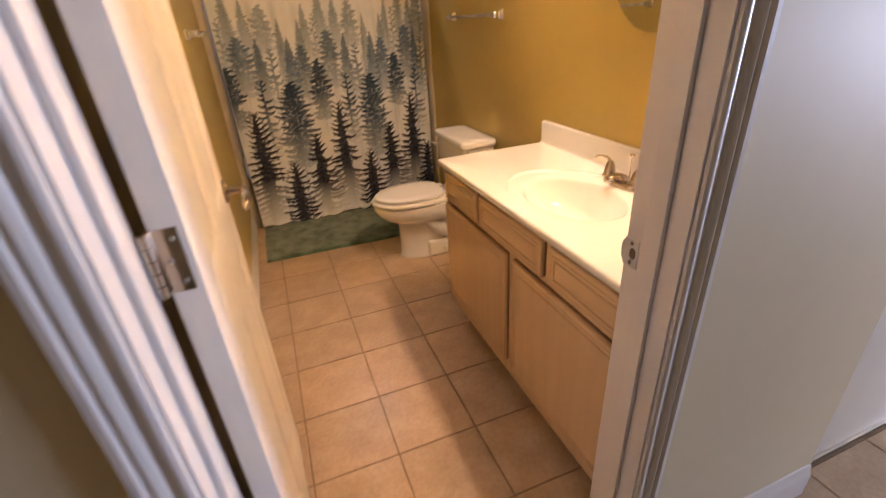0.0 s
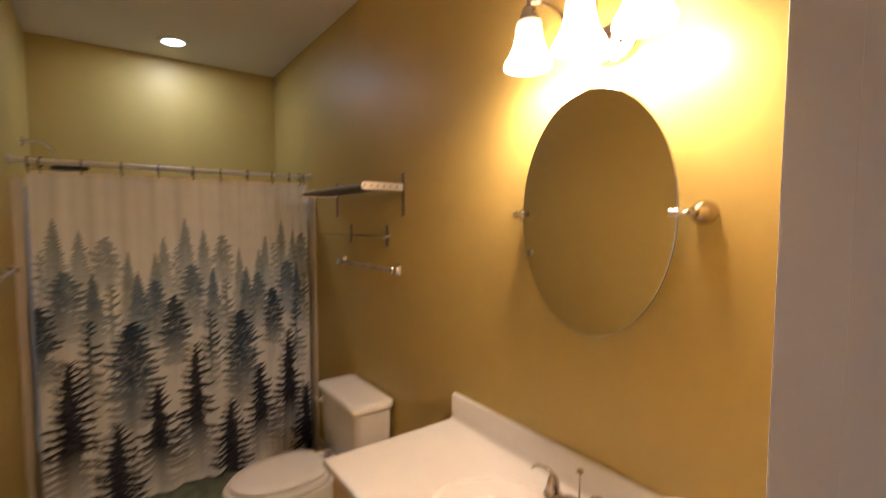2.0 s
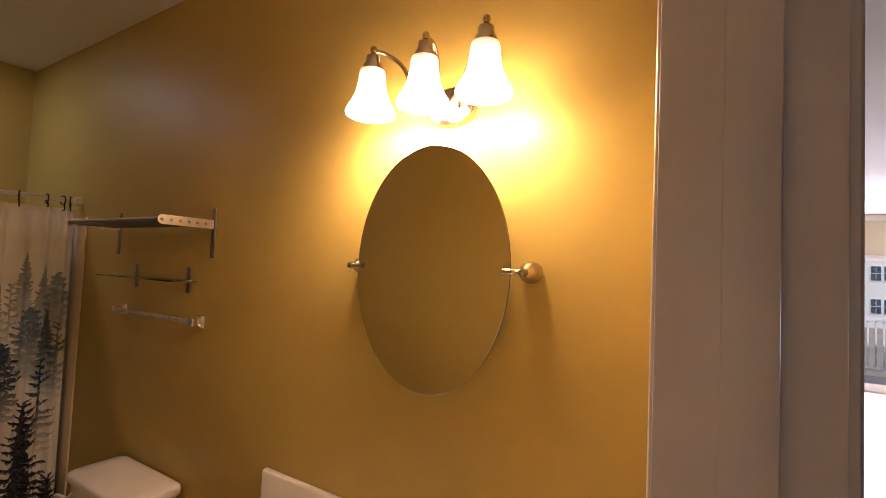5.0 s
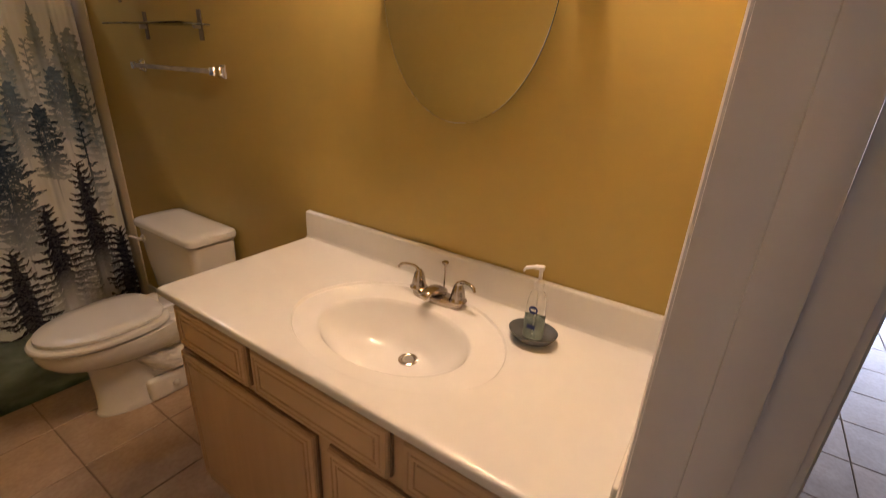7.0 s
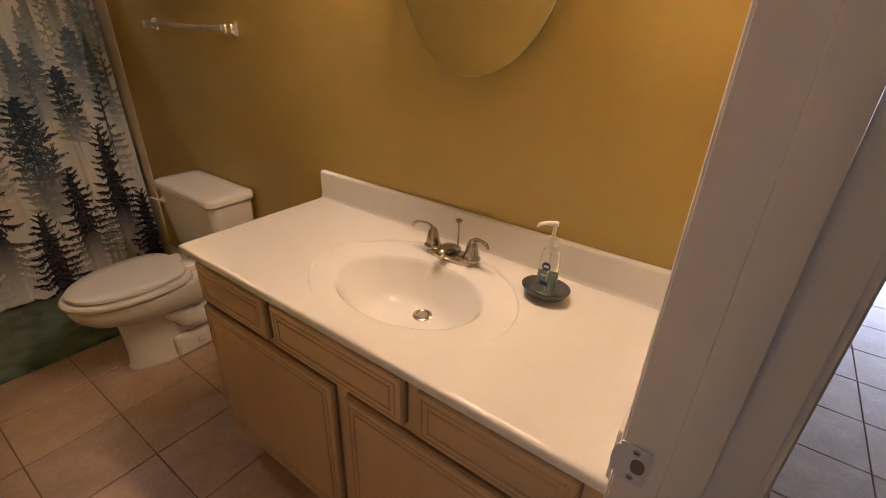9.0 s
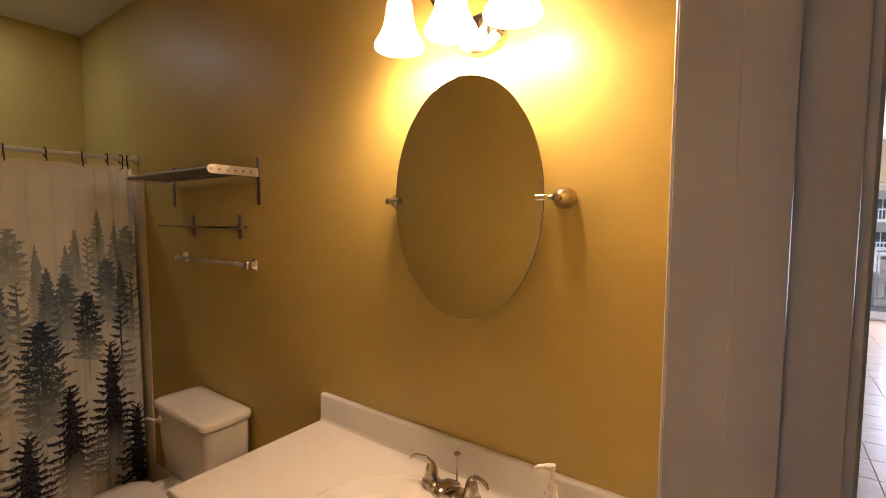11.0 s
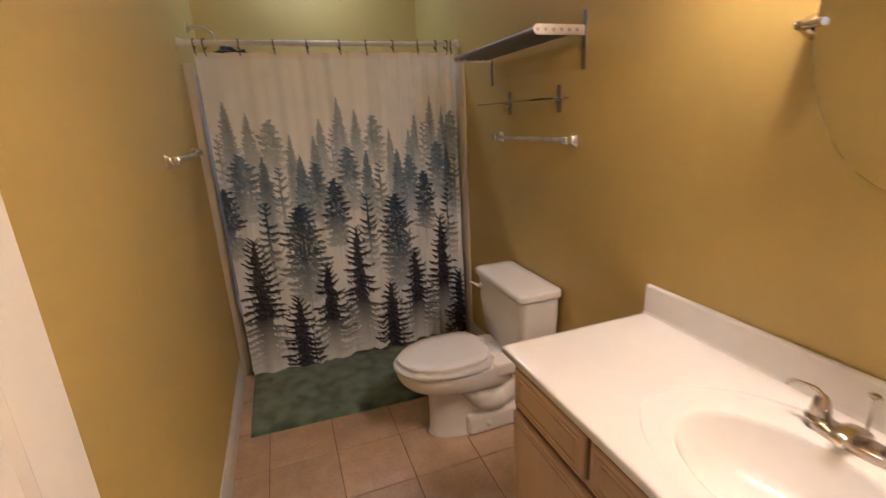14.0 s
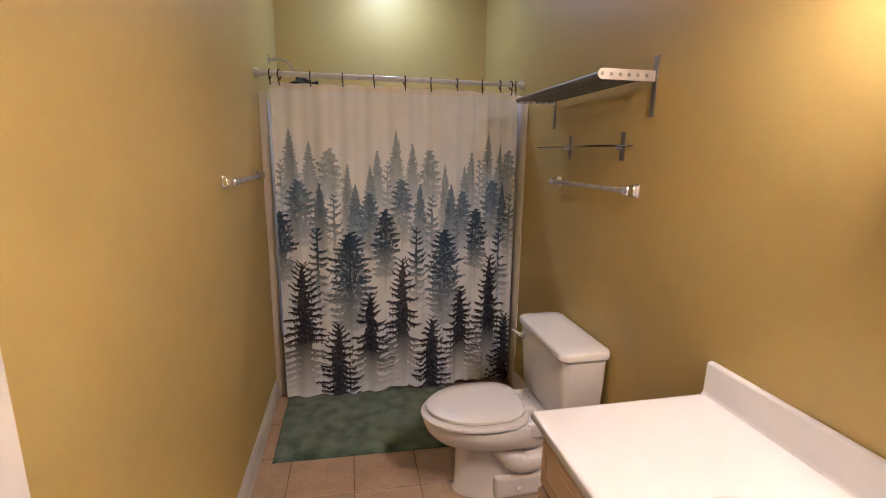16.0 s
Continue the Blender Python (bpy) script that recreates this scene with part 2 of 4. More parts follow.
def box(x0, x1, y0, y1, z0, z1, bevel=0.0, seg=2, bm=None):
    one = bmesh.new()
    bmesh.ops.create_cube(one, size=1)
    for v in one.verts:
        v.co = Vector(((x0 + x1) / 2 + v.co.x * (x1 - x0), (y0 + y1) / 2 + v.co.y * (y1 - y0), (z0 + z1) / 2 + v.co.z * (z1 - z0)))
    if bevel:
        bmesh.ops.bevel(one, geom=one.edges[:], offset=bevel, segments=seg, profile=0.6, affect="EDGES")
    return join(bm, one)


def join(bm, one):
    if bm is None:
        return one
    me = bpy.data.meshes.new("tmp")
    one.to_mesh(me)
    one.free()
    bm.from_mesh(me)
    bpy.data.meshes.remove(me)
    return bm


def loft(rings, closed=True, caps=True, bm=None):
    """Skin over rings of equal length."""
    one = bmesh.new()
    vs = [[one.verts.new(p) for p in ring] for ring in rings]
    n = len(vs[0])
    for a, b in zip(vs, vs[1:]):
        for i in range(n if closed else n - 1):
            j = (i + 1) % n
            one.faces.new((a[i], a[j], b[j], b[i]))
    if caps and closed:
        one.faces.new(vs[0])
        one.faces.new(vs[-1])
    return join(bm, one)


def oval(cx, cy, z, rx, ry, n=40, power=2.0):
    out = []
    for i in range(n):
        a = 2 * math.pi * i / n
        c, s = math.cos(a), math.sin(a)
        out.append(Vector((cx + rx * math.copysign(abs(c) ** (2 / power), c), cy + ry * math.copysign(abs(s) ** (2 / power), s), z)))
    return out


def lathe(profile, at=(0, 0, 0), axis="z", n=28, bm=None, caps=True):
    """Turn (radius, height) pairs round an axis through at."""
    rings = []
    for r, h in profile:
        ring = []
        for i in range(n):
            a = 2 * math.pi * i / n
            u, v = r * math.cos(a), r * math.sin(a)
            p = {"z": (u, v, h), "x": (h, u, v), "y": (u, h, v)}[axis]
            ring.append(Vector(at) + Vector(p))
        rings.append(ring)
    return loft(rings, caps=caps, bm=bm)


def tube(points, radii, n=12, bm=None, flat=1.0):
    """A round or flattened bar along points."""
    pts = [Vector(p) for p in points]
    if not isinstance(radii, (list, tuple)):
        radii = [radii] * len(pts)
    rings, side = [], None
    for i, p in enumerate(pts):
        d = (pts[min(i + 1, len(pts) - 1)] - pts[max(i - 1, 0)]).normalized()
        if side is None:
            side = d.cross(Vector((0.13, 0.21, 0.97)))
            if side.length < 0.05:
                side = d.cross(Vector((1, 0, 0)))
        side = (side - d * side.dot(d)).normalized()
        up = d.cross(side)
        rings.append([p + radii[i] * (side * math.cos(2 * math.pi * k / n) + flat * up * math.sin(2 * math.pi * k / n)) for k in range(n)])
    return loft(rings, bm=bm)


def curve_points(ctrl, n=24):
    """Catmull-Rom through the control points."""
    c = [Vector(p) for p in ctrl]
    c = [c[0] * 2 - c[1]] + c + [c[-1] * 2 - c[-2]]
    out = []
    for i in range(1, len(c) - 2):
        for k in range(n):
            t = k / n
            p0, p1, p2, p3 = c[i - 1:i + 3]
            out.append(0.5 * (2 * p1 + (p2 - p0) * t + (2 * p0 - 5 * p1 + 4 * p2 - p3) * t * t + (3 * p1 - p0 - 3 * p2 + p3) * t ** 3))
    return out + [c[-2]]


# ---- structure ----
T = 0.12
BASE = [(0, 0), (0.014, 0), (0.014, 0.085), (0.012, 0.097), (0.008, 0.103), (0.007, 0.118), (0.004, 0.126), (0, 0.128)]
wall_west = solid("wall_west", box(-T, 0, YB, YT + T, 0, CEIL), WALL, "ochre yellow painted bathroom wall behind the open door", kind="structure", smooth=0)
wall_east = solid("wall_east", box(W, W + T, YB, YT + T, 0, CEIL), WALL, "ochre yellow painted bathroom wall behind the vanity", kind="structure", smooth=0)
wall_back = solid("wall_back", box(0, W, YT, YT + T, 0, CEIL), WALL, "ochre yellow wall at the back of the tub recess", kind="structure", smooth=0)
# the door wall: a bathroom leaf and a hall leaf, with the doorway between jambs
DH = 2.045
for nm, y0, y1, mat, lab in (("wall_south_bathroom", YB - 0.06, YB, WALL, "ochre painted bathroom side of the door wall"), ("wall_south_hall", YH, YB - 0.06, HALLWALL, "beige painted hall side of the door wall")):
    left, right = (-1.3, 1.60) if y1 < YB else (-T, W + T)
    b = box(left, JX0 - 0.018, y0, y1, 0, CEIL)
    box(JX1 + 0.018, right, y0, y1, 0, CEIL, bm=b)
    box(JX0 - 0.018, JX1 + 0.018, y0, y1, DH + 0.018, CEIL, bm=b)
    solid(nm, b, mat, lab, kind="structure", smooth=0)
solid("ceiling_bathroom", box(-T, W + T, YB, YT + T, CEIL, CEIL + 0.1), CEILING, "white textured bathroom ceiling", kind="structure", smooth=0)
solid("ceiling_hall", box(-1.3 - T, XS + T, -5.6, YB, CEIL + 0.004, CEIL + 0.1), CEILING, "white hall and living room ceiling", kind="structure", smooth=0)
# hall and living room shell
solid("wall_hall_west", box(-1.3 - T, -1.3, -1.3, YB - 0.06, 0, CEIL), HALLWALL, "beige end wall of the hall", kind="structure", smooth=0)
solid("wall_hall_south", box(-1.3 - T, 3.0, -1.3 - T, -1.3, 0, CEIL), HALLWALL, "beige wall across the hall from the bathroom", kind="structure", smooth=0)
solid("wall_living_west", box(3.0 - T, 3.0, -5.6, -1.3 - T, 0, CEIL), HALLWALL, "beige living room wall beside the hall", kind="structure", smooth=0)
solid("wall_living_south", box(3.0 - T, XS + T, -5.6 - T, -5.6, 0, CEIL), HALLWALL, "beige living room side wall", kind="structure", smooth=0)
b = box(2.56, XS + T, YH, YB - 0.06, 0, CEIL)
box(1.60, 2.56, YH, YB - 0.06, 2.06, CEIL, bm=b)
box(W + T + 0.002, 2.56, YB - 0.022, YB, 0, CEIL, bm=b)
solid("wall_living_north", b, HALLWALL, "beige hall wall with a closet opening", kind="structure", smooth=0)
SD0, SD1, SDH = -4.25, -1.30, 2.17
b = box(XS, XS + 0.16, -5.6, SD0, 0, CEIL)
box(XS, XS + 0.16, SD1, YH, 0, CEIL, bm=b)
box(XS, XS + 0.16, SD0, SD1, SDH, CEIL, bm=b)
solid("wall_living_east", b, HALLWALL, "beige living room wall with a sliding door opening", kind="structure", smooth=0)
CROWN = [(0, 0), (0, -0.09), (0.012, -0.09), (0.03, -0.06), (0.06, -0.025), (0.075, 0)]
solid("trim_crown", loft([[Vector((XS - o, y, CEIL + u)) for o, u in CROWN] for y in (-5.6, YH)]), TRIM, "white crown moulding above the sliding door", kind="structure")

# baseboards
bb = loft([[Vector((o, y, z)) for o, z in BASE] for y in (0.0, 2.93)])
solid("baseboard_west", bb, TRIM, "white moulded baseboard along the ochre wall", kind="structure")
bb = loft([[Vector((W - o, y, z)) for o, z in BASE] for y in (1.20, 2.793)])
solid("baseboard_east", bb, TRIM, "white moulded baseboard behind the toilet", kind="structure")
bb = loft([[Vector((x, YH - o, z)) for o, z in BASE] for x in (0.945, 1.598)])
solid("baseboard_hall", bb, TRIM, "white moulded baseboard in the hall", kind="structure")
bb = loft([[Vector((x, YH - o, z)) for o, z in BASE] for x in (-1.3, 0.04)])
solid("baseboard_hall_west", bb, TRIM, "white moulded baseboard in the hall", kind="structure")

# door frame: jambs, stops, casings
CASE = [(0.0, 0.0), (0.0, 0.009), (0.004, 0.012), (0.012, 0.012), (0.016, 0.009), (0.022, 0.009), (0.026, 0.014), (0.034, 0.016), (0.040, 0.013), (0.046, 0.0185), (0.055, 0.0185), (0.058, 0.014), (0.058, 0.0)]
frame_thing = thing("door_frame", (JX0, YB, 0), "white painted wooden door frame with moulded casing", "door frame", kind="structure")
part("jamb", box(JX0 - 0.018, JX0, YH - 0.002, YB + 0.002, 0, DH, 0.002), TRIM, frame_thing)
jamb_r = part("jamb", box(JX1, JX1 + 0.018, YH - 0.002, YB + 0.002, 0, DH, 0.002), TRIM, frame_thing)
part("head_jamb", box(JX0 - 0.018, JX1 + 0.018, YH - 0.002, YB + 0.002, DH, DH + 0.018, 0.002), TRIM, frame_thing)
part("door_stop", box(JX1 - 0.011, JX1, -0.111, -0.073, 0, DH, 0.003), TRIM, frame_thing)
part("door_stop", box(JX0, JX0 + 0.011, -0.111, -0.073, 0, DH, 0.003), TRIM, frame_thing)
for face, way in ((YH, -1), (YB, 1)):
    k = 1.0 if way < 0 else 0.5
    part("casing", loft([[Vector((JX1 + 0.006 + u, face + way * o * k, z)) for u, o in CASE] for z in (0, DH + 0.006)]), TRIM, frame_thing)
    part("casing", loft([[Vector((JX0 - 0.006 - u, face + way * o, z)) for u, o in CASE] for z in (0, DH + 0.006)]), TRIM, frame_thing)
    part("head_casing", loft([[Vector((x, face + way * o, DH + 0.006 + u)) for u, o in CASE] for x in (JX0 - 0.064, JX1 + 0.064)]), TRIM, frame_thing)
# strike plate with its latch hole
SZ = 0.984
strike = part("strike_plate", box(JX1 - 0.0022, JX1 + 0.0005, -0.0585, -0.0235, SZ - 0.0285, SZ + 0.0285, 0.0010), STRIKE, frame_thing, "satin steel strike plate screwed to the jamb")
lip = [Vector((0, -0.0245 + 0.0080 * max(0.0, math.cos(q)) ** 0.6, SZ + 0.022 * math.sin(q))) for q in [math.pi * (i / 16 - 0.5) for i in range(17)]]
part("strike_lip", loft([[p + Vector((x, 0, 0)) for p in lip] for x in (JX1 - 0.0020, JX1 + 0.0002)]), STRIKE, strike)
hole = [Vector((0, -0.0455 - 0.0085 * math.cos(q) * (1.0 if math.cos(q) > 0 else 0.8), SZ + 0.0115 * math.copysign(abs(math.sin(q)) ** 0.7, math.sin(q)))) for q in [2 * math.pi * i / 24 for i in range(24)]]
part("latch_hole", loft([[p + Vector((x, 0, 0)) for p in hole] for x in (JX1 - 0.0026, JX1 - 0.0018)]), LATCHHOLE, strike)
for dz in (-0.020, 0.020):
    part("screw", lathe([(0.0046, 0), (0.0040, -0.0010)], (JX1 - 0.0021, -0.0415, SZ + dz), "x", 14), SCREW, strike)
    part("screw_slot", box(JX1 - 0.0034, JX1 - 0.0030, -0.0440, -0.0390, SZ + dz - 0.0007, SZ + dz + 0.0007), GAP, strike)

# closet door in the hall
cd = thing("closet_door", (2.14, YH + 0.02, 0), "white painted hinged closet door in the hall", "door", kind="structure")
part("panel", box(1.640, 2.548, YH + 0.055, YH + 0.088, 0.012, 2.05, 0.002), DOORPAINT, cd)
part("bottom_track", box(1.602, 2.547, YH + 0.045, YH + 0.100, 0.0, 0.010, 0.001), STEEL, cd)
part("jamb", box(2.548, 2.56, YH - 0.004, YB - 0.06, 0, 2.06, 0.002), TRIM, cd)

# ---- bathroom door, standing open ----
DT, DW0, DW1 = 0.040, -0.018, 0.722
DX = JX0 + 0.014
door = thing("bathroom_door", (DX, DW0, 0), "white six panel interior door standing open", "door", kind="structure")
b = box(DX + 0.008, DX + DT - 0.008, DW0 + 0.02, DW1 - 0.02, 0.03, 2.02)
STILES = ((DW0, DW0 + 0.105), (0.302, 0.398), (DW1 - 0.105, DW1))
RAILS = ((0.012, 0.235), (0.865, 1.045), (1.60, 1.70), (1.915, 2.035))
for y0, y1 in STILES:
    box(DX, DX + DT, y0, y1, 0.012, 2.035, 0.002, bm=b)
for z0, z1 in RAILS:
    box(DX + 0.0005, DX + DT - 0.0005, DW0 + 0.1, DW1 - 0.1, z0, z1, 0.002, bm=b)
part("leaf", b, DOORPAINT, door)
for y0, y1 in ((STILES[0][1], STILES[1][0]), (STILES[1][1], STILES[2][0])):
    for z0, z1 in ((0.235, 0.865), (1.045, 1.60), (1.70, 1.915)):
        rings = []
        for inset, x in ((0.0, DX + DT - 0.0005), (0.012, DX + DT - 0.006), (0.022, DX + DT - 0.006), (0.045, DX + DT - 0.0015)):
            rings.append([Vector((x, y, z)) for y, z in ((y0 + inset, z0 + inset), (y1 - inset, z0 + inset), (y1 - inset, z1 - inset), (y0 + inset, z1 - inset))])
        one = loft(rings, caps=False)
        one.faces.new([v for v in one.verts][-4:])
        part("panel", one, DOORPAINT, door, smooth=20)
for zc in (0.25, 1.143, 1.83):
    hinge = part("hinge", box(DX - 0.002, DX + 0.031, DW0 - 0.0024, DW0 + 0.001, zc - 0.045, zc + 0.045, 0.0009), NICKEL, door, "satin nickel butt hinge")
    k = None
    for i in range(5):
        k = lathe([(0.0066, 0), (0.0074, 0.0006), (0.0074, 0.0166), (0.0066, 0.0172)], (JX0 + 0.0072, DW0 - 0.0085, zc - 0.0445 + i * 0.0180), n=16, bm=k)
    part("knuckle", k, NICKEL, hinge)
    for dy, dz in ((0.026, -0.03), (0.016, 0.0), (0.026, 0.03)):
        part("screw", lathe([(0.004, 0.0), (0.0032, -0.0009)], (DX + dy - 0.004, DW0 - 0.0025, zc + dz), "y", 10), SCREW, hinge)
KY, KZ, KX = DW1 - 0.066, 1.020, DX + DT
lever = part("lever_set", lathe([(0.032, 0), (0.032, 0.004), (0.027, 0.010), (0.013, 0.013), (0.0105, 0.02), (0.0105, 0.046)], (KX, KY, KZ), "x", 28), NICKEL, door, "satin nickel lever handle")
part("lever", tube(curve_points([(KX + 0.045, KY + 0.012, KZ), (KX + 0.052, KY - 0.02, KZ + 0.003), (KX + 0.054, KY - 0.06, KZ), (KX + 0.050, KY - 0.105, KZ - 0.010), (KX + 0.046, KY - 0.115, KZ - 0.022)], 6), [0.0085] * 6 + [0.0095] * 13 + [0.007] * 6, n=12, flat=0.8), NICKEL, lever)
part("lever_far_side", lathe([(0.032, 0), (0.032, -0.004), (0.026, -0.010), (0.012, -0.013), (0.011, -0.036), (0.018, -0.040), (0.018, -0.05)], (DX, KY, KZ), "x", 24), NICKEL, door)

door.rotation_euler = (0, 0, radians(2.3))

# ---- vanity ----
CX0, CX1, CY0, CY1, CZ = 0.956, W - 0.001, YB + 0.001, 1.248, 0.832
FX = 0.978
van = thing("vanity_cabinet", (1.25, 0.6, 0), "pale pickled maple vanity cabinet with false drawers", "cabinet")
b = box(FX + 0.02, W - 0.002, 1.184, 1.20, 0.10, 0.804, 0.001)
box(FX + 0.02, W - 0.002, CY0 + 0.004, CY0 + 0.02, 0.10, 0.804, 0.001, bm=b)
box(FX + 0.02, W - 0.002, CY0 + 0.021, 1.183, 0.10, 0.116, bm=b)
box(W - 0.012, W - 0.002, CY0 + 0.021, 1.183, 0.118, 0.804, bm=b)
part("carcass", b, WOOD_V, van)
SY = (CY0 + 0.004, 0.03, 0.559, 0.624, 1.175, 1.20)
ff = box(FX, FX + 0.0195, SY[0], SY[1] + 0.01, 0.10, 0.804, 0.001)
box(FX, FX + 0.0195, SY[2] - 0.0, SY[3], 0.10, 0.66, 0.001, bm=ff)
box(FX, FX + 0.0195, SY[4] - 0.01, SY[5], 0.10, 0.804, 0.001, bm=ff)
for z0, z1 in ((0.10, 0.20), (0.635, 0.69), (0.775, 0.804)):
    box(FX + 0.0005, FX + 0.019, SY[1], SY[4], z0, z1, bm=ff)
for y0, y1 in ((0.344, 0.389), (0.814, 0.859)):
    box(FX + 0.0003, FX + 0.019, y0, y1, 0.66, 0.79, bm=ff)
part("face_frame", ff, WOOD_V, van)
# recess shade is in the toe kick's darker colour
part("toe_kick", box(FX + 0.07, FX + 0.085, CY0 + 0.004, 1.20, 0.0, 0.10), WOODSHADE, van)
part("end_panel", box(FX + 0.07, W - 0.002, 1.185, 1.2005, 0.0, 0.10, 0.001), WOOD_V, van)


def front(name, y0, y1, z0, z1, mat):
    """A door or drawer front: thick slab, moulded border, flat field."""
    x = FX - 0.0012
    rings = []
    for inset, d in ((0.004, 0.0), (0.0, 0.004), (0.0, 0.014), (0.003, 0.018), (0.012, 0.019), (0.0145, 0.0160), (0.0180, 0.0160), (0.0205, 0.019), (0.027, 0.019), (0.0290, 0.0155), (0.0325, 0.0155), (0.0350, 0.0195), (0.040, 0.0195)):
        rings.append([Vector((x - d, y, z)) for y, z in ((y0 + inset, z0 + inset), (y1 - inset, z0 + inset), (y1 - inset, z1 - inset), (y0 + inset, z1 - inset))])
    ob = part(name, loft(rings), mat, van, smooth=20)
    # dark strip peeping out above and beside, a painted shadow line
    part("shadow_edge", box(FX - 0.0085, FX - 0.0008, y0 - 0.0035, y1 + 0.0015, z0 + 0.002, z1 + 0.0045, 0.001), WOODSHADE, ob, "dark strip painted as the shadow line round the front")
    return ob


front("drawer_front", 0.022, 0.349, 0.672, 0.797, WOOD_H)
front("drawer_front", 0.389, 0.822, 0.672, 0.797, WOOD_H)
front("drawer_front", 0.852, 1.172, 0.672, 0.797, WOOD_H)
front("cabinet_door", 0.022, 0.566, 0.165, 0.645, WOOD_V)
front("cabinet_door", 0.614, 1.182, 0.165, 0.645, WOOD_V)

# cultured marble top with an integral oval bowl
top = thing("sink_countertop", (1.25, 0.6, 0.80), "cream white cultured marble vanity top with integral oval sink", "sink")
BX, BY = 1.203, 0.582
corner = [math.atan2(y - BY, x - BX) for x in (CX0, CX1) for y in (CY0, CY1)]
angs = sorted(set([2 * math.pi * i / 112 - math.pi for i in range(112)] + corner))


def edge_at(a, x0, x1, y0, y1):
    c, s = math.cos(a), math.sin(a)
    d = min((x1 - BX) / c if c > 1e-9 else 9, (x0 - BX) / c if c < -1e-9 else 9, (y1 - BY) / s if s > 1e-9 else 9, (y0 - BY) / s if s < -1e-9 else 9)
    return BX + d * c, BY + d * s


def rim_at(a, rx_front, rx_back, ry):
    c, s = math.cos(a), math.sin(a)
    rx = rx_back if c > 0 else rx_front
    d = 1 / math.sqrt((c / rx) ** 2 + (s / ry) ** 2)
    return d * c, d * s


rings = []
DRX, DRY, DRZ = 1.257, 0.570, 0.712
for sfac in (0.11, 0.2, 0.35, 0.5, 0.64, 0.76, 0.86, 0.93, 0.97, 1.0):
    ring = []
    k = (sfac - 0.11) / 0.89
    for a in angs:
        dx, dy = rim_at(a, 0.150, 0.150, 0.213)
        if sfac == 0.11:
            dx, dy = 0.025 * math.cos(a) / 0.11, 0.025 * math.sin(a) / 0.11
        cx, cy = DRX + (BX - DRX) * min(1, k * 1.5), DRY + (BY - DRY) * min(1, k * 1.5)
        ring.append(Vector((cx + dx * sfac, cy + dy * sfac, DRZ + 0.111 * k ** 3.1)))
    rings.append(ring)
for grow, z in ((1.02, 0.8246), (1.045, 0.8256)):
    rings.append([Vector((BX + rim_at(a, 0.150, 0.150, 0.213)[0] * grow, BY + rim_at(a, 0.150, 0.150, 0.213)[1] * grow, z)) for a in angs])
for grow, z in ((0.970, 0.8256), (0.983, 0.8250), (0.991, 0.8262), (0.998, 0.8318), (1.003, 0.8333), (1.012, 0.8332), (1.030, 0.8321)):
    rings.append([Vector((BX + rim_at(a, 0.198, 0.244, 0.298)[0] * grow, BY + rim_at(a, 0.198, 0.244, 0.298)[1] * grow, z)) for a in angs])
for inset, z in ((0.012, CZ), (0.004, CZ - 0.001), (0.0012, CZ - 0.004), (0.0, CZ - 0.009), (0.0, CZ - 0.022), (0.006, CZ - 0.0265)):
    rings.append([Vector((*edge_at(a, CX0 + inset, CX1 - inset, CY0 + inset, CY1 - inset), z)) for a in angs])
part("basin_slab", loft(rings, caps=False), MARBLE, top, smooth=50)
bs = loft([[Vector((x, y, z)) for x, z in ((W - 0.002, CZ - 0.004), (W - 0.030, CZ - 0.002), (W - 0.024, CZ + 0.003), (W - 0.0215, CZ + 0.012), (W - 0.021, CZ + 0.092), (W - 0.018, CZ + 0.098), (W - 0.012, CZ + 0.100), (W - 0.002, CZ + 0.100))] for y in (YB + 0.002, 1.236, 1.246, 1.248)])
part("backsplash", bs, MARBLE, top, smooth=50)
part("side_splash", box(CX0 + 0.012, W - 0.023, YB + 0.0005, YB + 0.020, CZ - 0.003, CZ + 0.098, 0.005, 3), MARBLE, top)
drain = part("drain", lathe([(0.0270, 0.0), (0.0270, 0.004), (0.0235, 0.0055), (0.0195, 0.0040), (0.0180, 0.0005)], (DRX, DRY, DRZ - 0.001), n=32), NICKEL, top, "satin nickel pop-up drain")
part("stopper", lathe([(0.0155, 0.0), (0.0155, 0.003), (0.0135, 0.0055), (0.004, 0.0060)], (DRX, DRY, DRZ), n=28), STEEL, drain)

# faucet
FZ = 0.8257
fau = thing("faucet", (1.395, 0.588, FZ), "brushed nickel two handle bathroom faucet", "faucet")
prof = ((0.030, 0.082, 0.0), (0.030, 0.082, 0.010), (0.027, 0.078, 0.017), (0.020, 0.070, 0.020))
part("base_plate", loft([oval(1.398, 0.588, FZ + z, rx, ry, 40, 2.6) for rx, ry, z in prof]), NICKEL, fau)
sp_rings = []
for x, zc, hy, hz in ((1.425, 0.018, 0.018, 0.012), (1.405, 0.026, 0.023, 0.017), (1.383, 0.036, 0.020, 0.014), (1.362, 0.040, 0.017, 0.011), (1.345, 0.039, 0.0155, 0.009), (1.334, 0.036, 0.0145, 0.008), (1.329, 0.033, 0.011, 0.005)):
    sp_rings.append([Vector((x, 0.588 + hy * math.copysign(abs(math.cos(q)) ** 0.75, math.cos(q)), FZ + zc + hz * math.copysign(abs(math.sin(q)) ** 0.75, math.sin(q)))) for q in [2 * math.pi * i / 24 for i in range(24)]])
spout = part("spout", loft(sp_rings), NICKEL, fau)
part("aerator", lathe([(0.010, 0), (0.010, -0.012), (0.008, -0.013)], (1.343, 0.588, FZ + 0.033), n=18), STEEL, spout)
